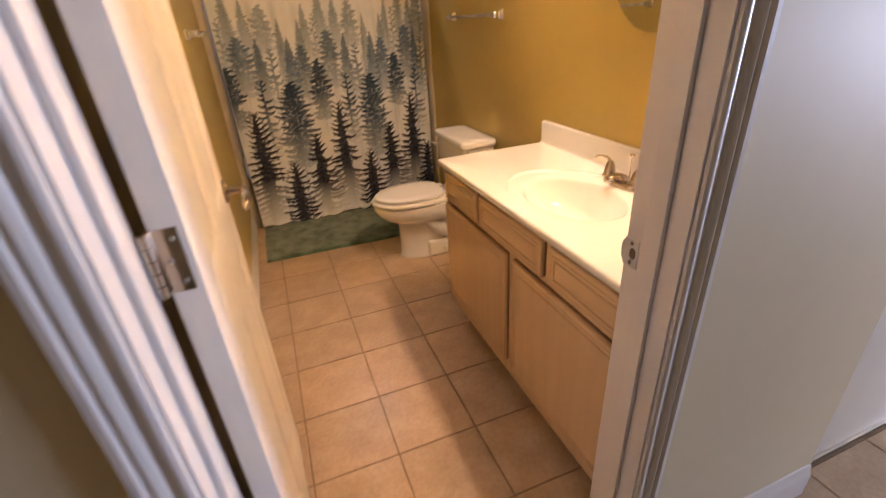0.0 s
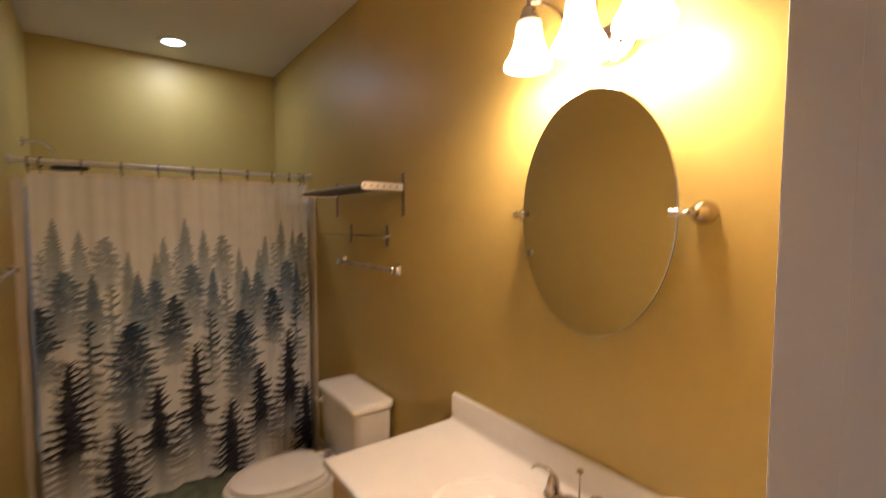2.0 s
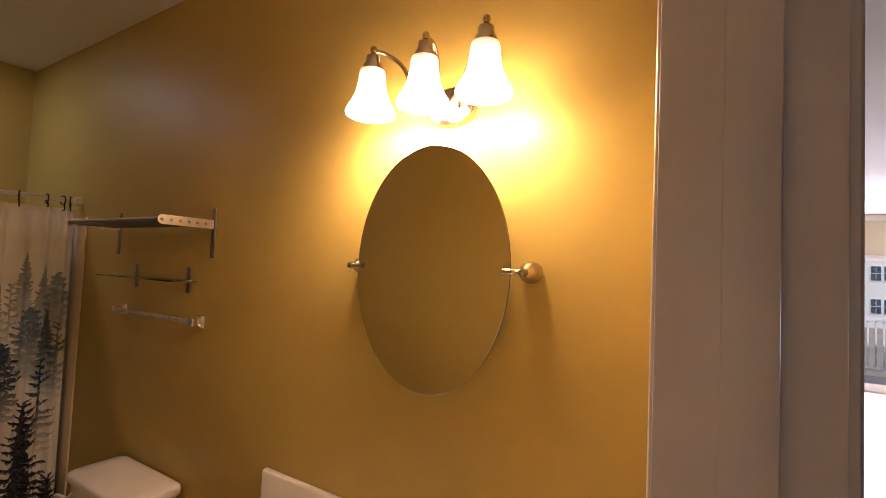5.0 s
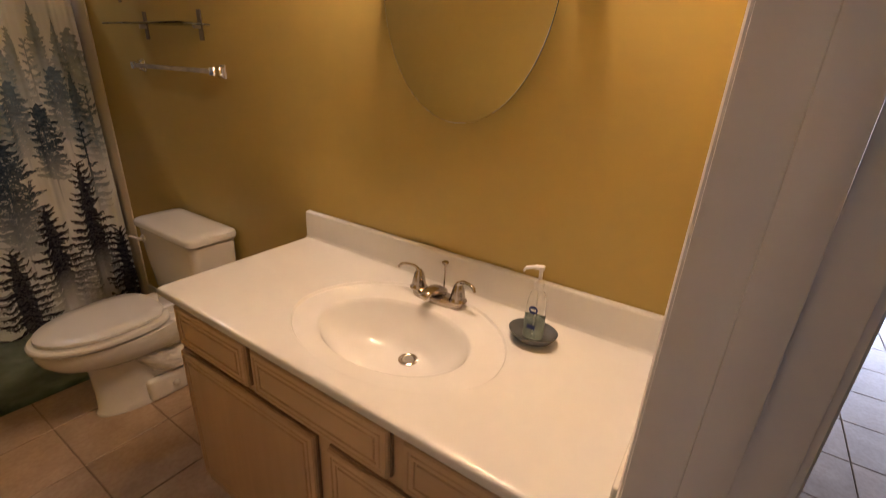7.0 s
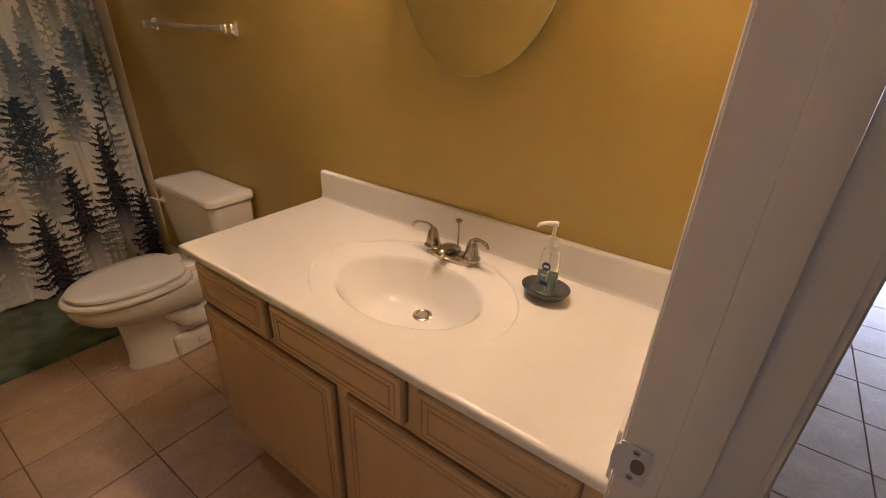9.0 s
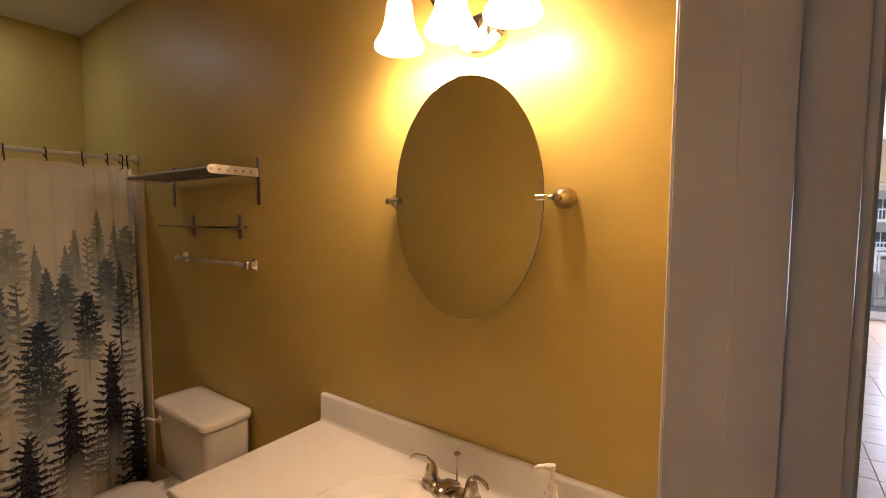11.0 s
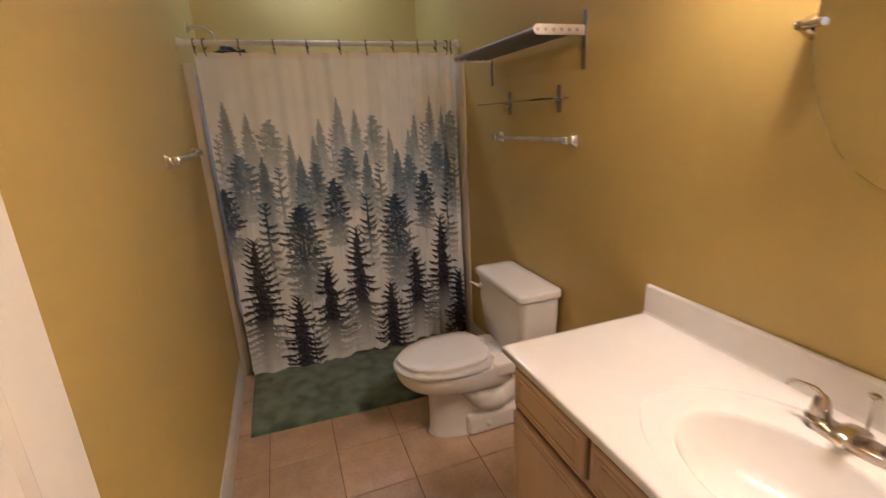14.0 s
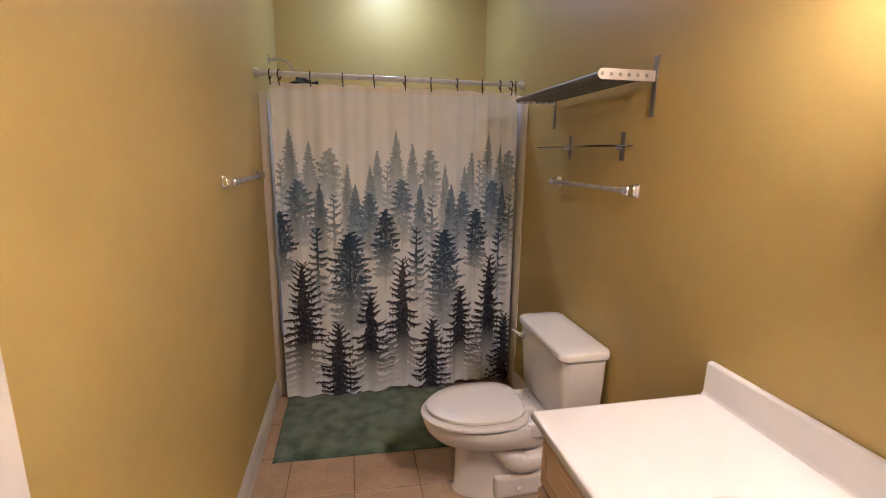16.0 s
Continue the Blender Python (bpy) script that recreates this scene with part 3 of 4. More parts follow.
for hy, s in ((0.520, -1), (0.656, 1)):
    h = part("handle", lathe([(0.026, 0.016), (0.0265, 0.020), (0.022, 0.024), (0.0205, 0.032), (0.017, 0.052), (0.013, 0.066), (0.007, 0.074)], (1.400, hy, FZ), n=24), NICKEL, fau)
    part("lever", tube(curve_points([(1.400, hy, FZ + 0.060), (1.398, hy + s * 0.008, FZ + 0.078), (1.394, hy + s * 0.025, FZ + 0.084), (1.388, hy + s * 0.048, FZ + 0.083), (1.383, hy + s * 0.058, FZ + 0.077), (1.381, hy + s * 0.062, FZ + 0.071)], 5), [0.011, 0.011, 0.010, 0.010, 0.009] + [0.0075] * 5 + [0.0058] * 10 + [0.0045] * 6, n=10, flat=0.7), NICKEL, h)
lift = part("lift_rod", tube([(1.432, 0.588, FZ + 0.015), (1.432, 0.588, FZ + 0.098)], 0.0026, 8), NICKEL, fau)
part("knob", lathe([(0.0035, 0.093), (0.0035, 0.098), (0.0095, 0.101), (0.0105, 0.105), (0.008, 0.108), (0.002, 0.109)], (1.432, 0.588, FZ), n=16), NICKEL, lift)

fau.location.x += 0.014

# soap dish and pump bottle
SX, SYY = 1.379, 0.279
dish = lathe([(0.020, 0.0), (0.030, 0.0), (0.046, 0.010), (0.056, 0.026), (0.0565, 0.0285), (0.054, 0.028), (0.044, 0.013), (0.030, 0.006), (0.004, 0.005)], (0, 0, 0), n=36)
for v in dish.verts:
    v.co = Vector((SX + v.co.x * 0.92, SYY + v.co.y * 1.08, CZ + 0.0004 + v.co.z))
solid("soap_dish", dish, DISH, "dark charcoal ceramic oval soap dish on the vanity", "soap dish")
bz = CZ + 0.0068
bot = thing("soap_bottle", (SX, SYY, bz), "clear pump bottle with pale teal hand soap", "soap bottle")


def bottle_rings(levels, k=1.0):
    return [oval(SX, SYY, bz + z, rx * k, ry * k, 28, 2.5) for rx, ry, z in levels]


shape = ((0.012, 0.020, 0.0), (0.017, 0.0265, 0.003), (0.0185, 0.028, 0.012), (0.0185, 0.0275, 0.06), (0.0165, 0.024, 0.095), (0.014, 0.019, 0.112), (0.0105, 0.0115, 0.121), (0.0100, 0.0100, 0.128))
part("bottle", loft(bottle_rings(shape)), BOTTLE, bot)
part("soap", loft(bottle_rings(((0.011, 0.019, 0.0015), (0.0160, 0.0255, 0.004), (0.0172, 0.0265, 0.012), (0.0172, 0.0262, 0.040), (0.0170, 0.0258, 0.055), (0.0165, 0.0250, 0.056)))), GEL, bot)
pump = part("pump", lathe([(0.0125, 0.122), (0.0130, 0.124), (0.0130, 0.138), (0.0085, 0.143), (0.0050, 0.145), (0.0050, 0.166), (0.0085, 0.168), (0.0085, 0.176), (0.003, 0.178)], (SX, SYY, bz), n=20), WHITEPLASTIC, bot, "white pump head")
part("nozzle", tube(curve_points([(SX, SYY, bz + 0.172), (SX - 0.010, SYY + 0.016, bz + 0.173), (SX - 0.020, SYY + 0.033, bz + 0.170), (SX - 0.022, SYY + 0.037, bz + 0.163)], 5), [0.0075] * 5 + [0.0055] * 6 + [0.0042] * 5, n=10, flat=0.75), WHITEPLASTIC, pump)
part("dip_tube", tube([(SX, SYY, bz + 0.012), (SX, SYY, bz + 0.123)], 0.0022, 8), WHITEPLASTIC, bot)
lab = loft([[Vector((SX - 0.0190, SYY + 0.012 * math.cos(q), bz + 0.077 + 0.010 * math.sin(q))) for q in [2 * math.pi * i / 20 for i in range(20)]], [Vector((SX - 0.0184, SYY + 0.012 * math.cos(q), bz + 0.077 + 0.010 * math.sin(q))) for q in [2 * math.pi * i / 20 for i in range(20)]]])
label_part = part("front_label", lab, LABELBLUE, bot, "blue oval label on clear plastic")
part("label_mark", box(SX - 0.0196, SX - 0.0189, SYY - 0.007, SYY + 0.007, bz + 0.0745, bz + 0.0795), LABELWHITE, label_part)
part("label_band", box(SX - 0.0192, SX - 0.0186, SYY - 0.010, SYY + 0.012, bz + 0.030, bz + 0.040), LABELBLUE, label_part)

bot.scale = (0.94, 0.92, 1.10)

# ---- oval mirror on its two posts ----
MX, MY, MZ, MRY, MRZ = 1.446, 0.580, 1.648, 0.237, 0.330
mir = thing("oval_mirror", (W, MY, MZ - MRZ), "frameless oval tilting wall mirror with nickel posts", "mirror")


def mirror_ring(k, x):
    return [Vector((x, MY + MRY * k * math.cos(q), MZ + MRZ * k * math.sin(q))) for q in [2 * math.pi * i / 96 for i in range(96)]]


b = loft([mirror_ring(1.0, MX + 0.005), mirror_ring(1.0, MX)], caps=False)
b.faces.new([v for v in b.verts][:96])
part("mirror_edge", b, MIRROREDGE, mir)
b = loft([mirror_ring(1.0, MX), mirror_ring(0.996, MX - 0.0004)], caps=False)
b.faces.new([v for v in b.verts][-96:])
part("mirror_glass", b, MIRROR, mir, smooth=3)
for s in (-1, 1):
    py = MY + s * (MRY + 0.030)
    post = part("post", lathe([(0.0270, 0.0), (0.0275, -0.004), (0.0275, -0.018), (0.0255, -0.030), (0.0205, -0.042), (0.0130, -0.051), (0.0090, -0.056), (0.0095, -0.064), (0.0105, -0.072), (0.0085, -0.080), (0.002, -0.083)], (W, py, MZ), "x", 28), NICKEL, mir)
    part("clip", tube([(MX, py, MZ), (MX, py - s * 0.016, MZ), (MX - 0.004, py - s * 0.022, MZ), (MX - 0.004, py - s * 0.046, MZ)], [0.0085, 0.0065, 0.0085, 0.0085], 14, flat=0.95), CHROME, post)

# ---- three lamp wall light ----
fx = thing("vanity_light", (W, 0.579, 2.02), "three arm brushed nickel wall light with lit frosted bell shades", "wall light")
plate = []
for k, x in ((1.0, W - 0.001), (1.0, W - 0.010), (0.93, W - 0.018), (0.6, W - 0.024), (0.12, W - 0.026)):
    plate.append([Vector((x, 0.560 + 0.078 * k * math.cos(q), 2.100 + 0.056 * k * math.sin(q))) for q in [2 * math.pi * i / 40 for i in range(40)]])
part("back_plate", loft(plate), NICKEL, fx)
LX = 1.392
for ly in LAMP_Y:
    arm = part("arm", tube(curve_points([(W - 0.02, 0.579 + (ly - 0.579) * 0.28, 2.09), (1.462, 0.579 + (ly - 0.579) * 0.42, 2.135), (1.452, 0.579 + (ly - 0.579) * 0.66, 2.215), (1.425, 0.579 + (ly - 0.579) * 0.88, 2.248), (LX, ly, 2.246)], 7), 0.0062, 10), NICKEL, fx)
    part("socket_cup", lathe([(0.004, 2.262), (0.009, 2.258), (0.010, 2.250), (0.0065, 2.243), (0.009, 2.238), (0.019, 2.232), (0.021, 2.214), (0.027, 2.205), (0.029, 2.192), (0.026, 2.188)], (LX, ly, 0), n=24), NICKEL, arm)
    sh = []
    for r, z in ((0.027, 2.194), (0.034, 2.190), (0.037, 2.175), (0.038, 2.150), (0.044, 2.115), (0.056, 2.084), (0.066, 2.066), (0.069, 2.055), (0.067, 2.047), (0.064, 2.049), (0.063, 2.062), (0.051, 2.086), (0.039, 2.118), (0.034, 2.152), (0.033, 2.186)):
        sh.append((r, 2.194 - (2.194 - z) * 0.88))
    part("shade", lathe(sh, (LX, ly, 0), n=32, caps=False), SHADE, arm, "glowing frosted bell glass shade")
    part("bulb", lathe([(0.006, 2.182), (0.012, 2.176), (0.013, 2.162), (0.023, 2.142), (0.025, 2.132), (0.020, 2.120), (0.005, 2.114)], (LX, ly, 0), n=18), SHADE, arm)

# ---- steel towel shelf ----
tsh = thing("towel_shelf", (W, 2.04, 1.65), "wall mounted satin steel towel shelf with bars", "shelf")
RY0, RY1, RZ = 1.655, 2.43, 1.785
for ry in (RY0, RY1):
    s = 1 if ry == RY0 else -1
    pts = [(W - 0.004, RZ - 0.0175), (W - 0.200, RZ - 0.0175)] + [(W - 0.200 - 0.0175 * math.sin(q), RZ - 0.0175 * math.cos(q)) for q in [math.pi * i / 12 for i in range(1, 12)]] + [(W - 0.200, RZ + 0.0175), (W - 0.004, RZ + 0.0175)]
    end = part("end_plate", loft([[Vector((x, y, z)) for x, z in pts] for y in (ry - 0.0025, ry + 0.0025)]), STEEL, tsh)
    for i in range(6):
        part("screw", lathe([(0.0066, 0), (0.0056, -0.0016 * s), (0.001, -0.0020 * s)], (W - 0.202 + i * 0.033, ry - 0.0025 * s, RZ), "y", 12), SCREW, end)
    part("wall_bracket", box(W - 0.004, W, ry - 0.012 * 1, ry + 0.012, 1.650, 1.852, 0.001), DARKSTEEL, tsh)
for i in range(6):
    part("bar", tube([(W - 0.202 + i * 0.033, RY0, RZ), (W - 0.202 + i * 0.033, RY1, RZ)], 0.0105, 14), DARKSTEEL, tsh)

# glass shelf below it
gsh = thing("glass_shelf", (W, 2.02, 1.50), "small clear glass wall shelf on steel brackets", "shelf")
part("shelf_pane", box(W - 0.125, W - 0.006, 1.735, 2.345, 1.551, 1.557, 0.0015), GLASS, gsh)
for gy in (1.808, 2.232):
    br = part("bracket", box(W - 0.005, W, gy - 0.013, gy + 0.013, 1.50, 1.608, 0.001), DARKSTEEL, gsh)
    part("clamp", tube([(W - 0.004, gy, 1.549), (W - 0.03, gy, 1.547)], [0.008, 0.006], 12), STEEL, br)


def towel_bar(wall_x, s, y0, y1, z, label):
    """Square chrome posts and a clear square bar; s: the way off the wall."""
    tb = thing("towel_bar", (wall_x, (y0 + y1) / 2, z), label, "towel bar", group="towel bars")
    for y in (y0, y1):
        rings = []
        for d, h in ((0.0, 0.026), (0.005, 0.026), (0.010, 0.022), (0.018, 0.0165), (0.032, 0.0155), (0.044, 0.0155), (0.048, 0.0135)):
            rings.append([Vector((wall_x + s * d, y + a * h, z + c * h)) for a, c in ((-1, -0.9), (-0.9, -1), (0.9, -1), (1, -0.9), (1, 0.9), (0.9, 1), (-0.9, 1), (-1, 0.9))])
        part("post", loft(rings), CHROME, tb)
    part("bar", box(wall_x + s * 0.037 - 0.008, wall_x + s * 0.037 + 0.008, y0 + 0.012, y1 - 0.012, z - 0.009, z + 0.009, 0.002), BARPLASTIC, tb, "clear acrylic bar")


towel_bar(W, -1, 1.700, 2.330, 1.392, "chrome towel bar with a clear bar below shelf")
towel_bar(0.0, 1, 2.120, 2.750, 1.394, "chrome towel bar with a clear bar on ochre wall")

# ---- toilet ----
TYC = 1.965
toi = thing("toilet", (1.2, TYC, 0), "white two piece porcelain toilet with closed lid", "toilet")


def egg(x_front, x_back, hw, z, n=48, flat=3.2):
    """A plan ring that is long to the front and blunt at the back."""
    xm = x_front + (x_back - x_front) * 0.56
    hw *= 0.94
    out = []
    for i in range(n):
        q = 2 * math.pi * i / n
        c, s = math.cos(q), math.sin(q)
        rx = (xm - x_front) if c < 0 else (x_back - xm)
        p = 2 / flat if c > 0 else 1.0
        out.append(Vector((xm + rx * math.copysign(abs(c) ** p, c), TYC + hw * math.copysign(abs(s) ** p, s), z)))
    return out


bowl = [egg(0.910, 1.40, 0.106, 0.0, flat=3), egg(0.908, 1.40, 0.108, 0.012, flat=3), egg(0.918, 1.40, 0.100, 0.026, flat=3), egg(0.922, 1.40, 0.096, 0.10, flat=3), egg(0.920, 1.40, 0.096, 0.215, flat=3), egg(0.912, 1.39, 0.104, 0.244, flat=3), egg(0.872, 1.37, 0.138, 0.262, flat=2.8), egg(0.820, 1.35, 0.167, 0.290, flat=2.6), egg(0.788, 1.33, 0.181, 0.328, flat=2.4), egg(0.776, 1.32, 0.186, 0.362, flat=2.4), egg(0.780, 1.32, 0.184, 0.378, flat=2.4), egg(0.79, 1.31, 0.174, 0.383, flat=2.4)]
part("bowl", loft(bowl), PORCELAIN, toi)
for s in (-1, 1):
    tw = tube(curve_points([(1.08, TYC + s * 0.075, 0.30), (1.13, TYC + s * 0.088, 0.225), (1.20, TYC + s * 0.088, 0.175), (1.29, TYC + s * 0.086, 0.19), (1.36, TYC + s * 0.080, 0.25)], 6), [0.046] * 8 + [0.053] * 9 + [0.050] * 8, 20)
    part("trapway", tw, PORCELAIN, toi)
    cap = part("foot_flange", box(1.08, 1.38, TYC + s * 0.082 - 0.03, TYC + s * 0.082 + 0.03, 0.0, 0.115, 0.029, 5), PORCELAIN, toi)
    part("bolt_cap", lathe([(0.016, s * 0.0), (0.015, s * 0.008), (0.008, s * 0.014), (0.001, s * 0.015)], (1.19, TYC + s * 0.111, 0.055), "y", 16), SEAT, cap)
for s in (-1, 1):
    part("bolt_hole", lathe([(0.0055, 0.0), (0.0045, 0.0012), (0.001, 0.0014)], (1.288, TYC + s * 0.055, 0.392), n=12), SCREW, toi)
part("tank_shelf", box(1.20, 1.50, TYC - 0.155, TYC + 0.155, 0.32, 0.392, 0.022, 4), PORCELAIN, toi)
seat = [egg(0.776, 1.232, 0.184, 0.388), egg(0.766, 1.236, 0.193, 0.394), egg(0.765, 1.236, 0.194, 0.405), egg(0.772, 1.233, 0.188, 0.413), egg(0.784, 1.228, 0.178, 0.4145)]
part("seat", loft(seat), SEAT, toi)
lid = [egg(0.800, 1.212, 0.167, 0.4160), egg(0.792, 1.215, 0.173, 0.4195), egg(0.789, 1.217, 0.176, 0.4225), egg(0.790, 1.217, 0.175, 0.433), egg(0.800, 1.212, 0.167, 0.439), egg(0.85, 1.18, 0.12, 0.4420), egg(0.96, 1.10, 0.04, 0.4425)]
part("lid", loft(lid), SEAT, toi)
for s in (-1, 1):
    part("hinge_cap", box(1.205, 1.255, TYC + s * 0.072 - 0.018, TYC + s * 0.072 + 0.018, 0.39, 0.425, 0.006, 3), SEAT, toi)


def rounded_ring(x0, x1, y0, y1, z, r, n=6):
    out = []
    for cx, cy, a0 in ((x1 - r, y1 - r, 0), (x0 + r, y1 - r, 90), (x0 + r, y0 + r, 180), (x1 - r, y0 + r, 270)):
        for i in range(n + 1):
            q = radians(a0 + 90 * i / n)
            out.append(Vector((cx + r * math.cos(q), cy + r * math.sin(q), z)))
    return out


TY0, TY1 = 1.722, 2.208
tank = [rounded_ring(1.325, 1.500, TY0 + 0.045, TY1 - 0.045, 0.392, 0.03), rounded_ring(1.315, 1.500, TY0 + 0.028, TY1 - 0.028, 0.41, 0.032), rounded_ring(1.302, 1.502, TY0 + 0.012, TY1 - 0.012, 0.60, 0.034), rounded_ring(1.298, 1.502, TY0 + 0.008, TY1 - 0.008, 0.708, 0.034)]
part("tank", loft(tank), PORCELAIN, toi)
tl = [rounded_ring(1.290, 1.508, TY0, TY1, 0.709, 0.036), rounded_ring(1.284, 1.510, TY0 - 0.006, TY1 + 0.006, 0.716, 0.040), rounded_ring(1.284, 1.510, TY0 - 0.006, TY1 + 0.006, 0.734, 0.040), rounded_ring(1.288, 1.508, TY0 - 0.002, TY1 + 0.002, 0.742, 0.040), rounded_ring(1.300, 1.500, TY0 + 0.010, TY1 - 0.010, 0.747, 0.036), rounded_ring(1.34, 1.46, TY0 + 0.06, TY1 - 0.06, 0.749, 0.03)]
part("tank_lid", loft(tl), PORCELAIN, toi)
fl = part("flush_lever", lathe([(0.017, 0), (0.017, -0.006), (0.009, -0.010), (0.008, -0.022)], (1.300, TY1 - 0.055, 0.655), "x", 20), SEAT, toi, "white plastic flush lever")
part("handle", tube(curve_points([(1.281, TY1 - 0.055, 0.655), (1.277, TY1 - 0.030, 0.657), (1.274, TY1 + 0.012, 0.652), (1.275, TY1 + 0.022, 0.645)], 5), [0.009] * 6 + [0.0085] * 5 + [0.011] * 5, 10, flat=0.7), SEAT, fl)

# ---- tub recess ----
tub = thing("bathtub", (0.76, 3.33, 0), "white acrylic bathtub in a recess", "bathtub")
TF, TB = 2.968, YT - 0.002
rings = [rounded_ring(0.004, W - 0.004, TF, TB, 0.0, 0.01), rounded_ring(0.004, W - 0.004, TF, TB, 0.39, 0.012), rounded_ring(0.006, W - 0.006, TF + 0.004, TB - 0.002, 0.40, 0.014), rounded_ring(0.09, W - 0.10, TF + 0.075, TB - 0.06, 0.40, 0.10), rounded_ring(0.10, W - 0.11, TF + 0.09, TB - 0.07, 0.385, 0.11), rounded_ring(0.20, W - 0.16, TF + 0.14, TB - 0.12, 0.07, 0.12), rounded_ring(0.30, W - 0.30, TF + 0.24, TB - 0.22, 0.05, 0.10)]
one = loft(rings, caps=False)
one.faces.new([v for v in one.verts][-28:])
part("tub_shell", one, ACRYLIC, tub)
sur = thing("tub_surround", (0.76, 3.4, 0.40), "white acrylic wall panels around the tub", "tub surround", kind="structure")
part("side_panel", box(0.0005, 0.012, 3.0, YT - 0.001, 0.402, 1.82, 0.003), ACRYLIC, sur)
part("side_panel", box(W - 0.012, W - 0.0005, 3.0, YT - 0.001, 0.402, 1.82, 0.003), ACRYLIC, sur)
part("back_panel", box(0.013, W - 0.013, YT - 0.012, YT - 0.0005, 0.402, 1.82, 0.003), ACRYLIC, sur)
solid("trim_tub_west", box(0.0005, 0.050, 2.950, 2.963, 0.0, 1.838, 0.004), ALMOND, "almond trim strip beside the tub recess", kind="structure")
solid("trim_tub_east", box(W - 0.066, W - 0.0005, 2.950, 2.963, 0.0, 1.838, 0.004), ALMOND, "almond trim strip beside the tub recess", kind="structure")

solid("trim_tub_flange", box(W - 0.010, W - 0.0006, 2.795, 2.948, 0.0, 1.838, 0.003), ALMOND, "almond flange strip on the wall beside the curtain", kind="structure")

# shower arm and head
shw = thing("hand_shower", (0.0, 3.36, 1.95), "black hand shower on a chrome arm", "shower")
part("flange", lathe([(0.032, 0), (0.030, 0.006), (0.012, 0.014)], (0.0, 3.36, 2.08), "x", 20), CHROME, shw)
part("arm", tube(curve_points([(0.01, 3.36, 2.08), (0.07, 3.36, 2.085), (0.12, 3.355, 2.06), (0.155, 3.35, 1.99)], 7), 0.0105, 12), CHROME, shw)
part("head", lathe([(0.014, 0.045), (0.022, 0.03), (0.028, 0.018), (0.060, 0.004), (0.062, -0.010), (0.055, -0.016), (0.010, -0.016)], (0.185, 3.34, 1.940), n=26), BLACK, shw)
part("handle", tube(curve_points([(0.185, 3.34, 1.950), (0.22, 3.33, 1.958), (0.26, 3.32, 1.938), (0.305, 3.315, 1.946)], 6), [0.017] * 10 + [0.014] * 9, 12), BLACK, shw)

# recessed light over the tub
rl = thing("recessed_light", (0.774, 3.355, CEIL - 0.008), "lit round recessed ceiling light over the tub", "ceiling light")
part("trim_ring", lathe([(0.066, -0.001), (0.066, -0.006), (0.088, -0.007), (0.092, -0.001)], (0.774, 3.355, CEIL), n=36, caps=False), TRIM, rl)
part("diffuser", lathe([(0.066, -0.0035), (0.001, -0.0040)], (0.774, 3.355, CEIL), n=32), LEDGLOW, rl)

# ---- curtain rod, rings, curtain ----
RODY, RODZ = 2.896, 1.927
rod = thing("curtain_rod", (0.76, RODY, RODZ), "white enamelled tension shower rod", "curtain rod")
part("tube", tube([(0.004, RODY, RODZ), (0.80, RODY, RODZ)], 0.0145, 18), RODPAINT, rod)
part("inner_tube", tube([(0.80, RODY, RODZ), (W - 0.004, RODY, RODZ)], 0.0125, 18), RODPAINT, rod)
part("end_cap", lathe([(0.025, 0.001), (0.025, 0.012), (0.017, 0.03)], (0, RODY, RODZ), "x", 20), RODPAINT, rod)
part("end_cap", lathe([(0.025, -0.001), (0.025, -0.012), (0.017, -0.03)], (W, RODY, RODZ), "x", 20), RODPAINT, rod)

CU0, CU1, CTOP = 0.072, 1.494, 1.876


def fold(x, z):
    """How far the cloth stands off its mean plane."""
    k = np.clip((x - CU0) / (CU1 - CU0), 0, 1)
    ph = 2 * np.pi * (k * 9.0 + 3.2 * k ** 3)
    low = np.clip((CTOP - z) / CTOP, 0, 1)
    amp = 0.0050 + 0.0075 * k ** 2 + 0.003 * low
    wave = np.sin(ph) + 0.35 * np.sin(2.1 * ph + 1.3 + 0.8 * low) + 0.45 * np.sin(0.37 * ph + 2.2 * low)
    return amp * wave - 0.030 * low ** 1.3


def value_noise(nx, nz, cx, cz, rng):
    g = rng.random((cz + 2, cx + 2))
    u, v = np.linspace(0, cx, nx), np.linspace(0, cz, nz)
    iu, iv = u.astype(int), v.astype(int)
    fu, fv = (u - iu)[None, :], (v - iv)[:, None]
    fu, fv = fu * fu * (3 - 2 * fu), fv * fv * (3 - 2 * fv)
    a, b = g[iv][:, iu], g[iv][:, iu + 1]
    c, d = g[iv + 1][:, iu], g[iv + 1][:, iu + 1]
    return (a * (1 - fu) + b * fu) * (1 - fv) + (c * (1 - fu) + d * fu) * fv


rng = np.random.default_rng(7)
NX, NZ = 640, 860
xs = np.linspace(CU0, CU1, NX)
down = np.linspace(0, 1, NZ)[:, None]
kx = (xs - CU0) / (CU1 - CU0)
zbot = 0.024 + 0.024 * kx ** 1.5 + 0.010 * np.sin(17 * kx) + 0.006 * np.sin(41 * kx + 1)
ztop = CTOP + 0.006 * np.abs(np.sin(np.pi * kx * 11)) - 0.003
Z = ztop[None, :] + (zbot - ztop)[None, :] * down
X = np.broadcast_to(xs[None, :], Z.shape)
PRINT_H = 1.925
fine = value_noise(NX, NZ, 300, 420, rng)
mid = value_noise(NX, NZ, 90, 120, rng)
soft = value_noise(NX, NZ, 26, 34, rng)
cloth = np.empty((NZ, NX, 3))
cloth[:] = (0.83, 0.87, 0.925)


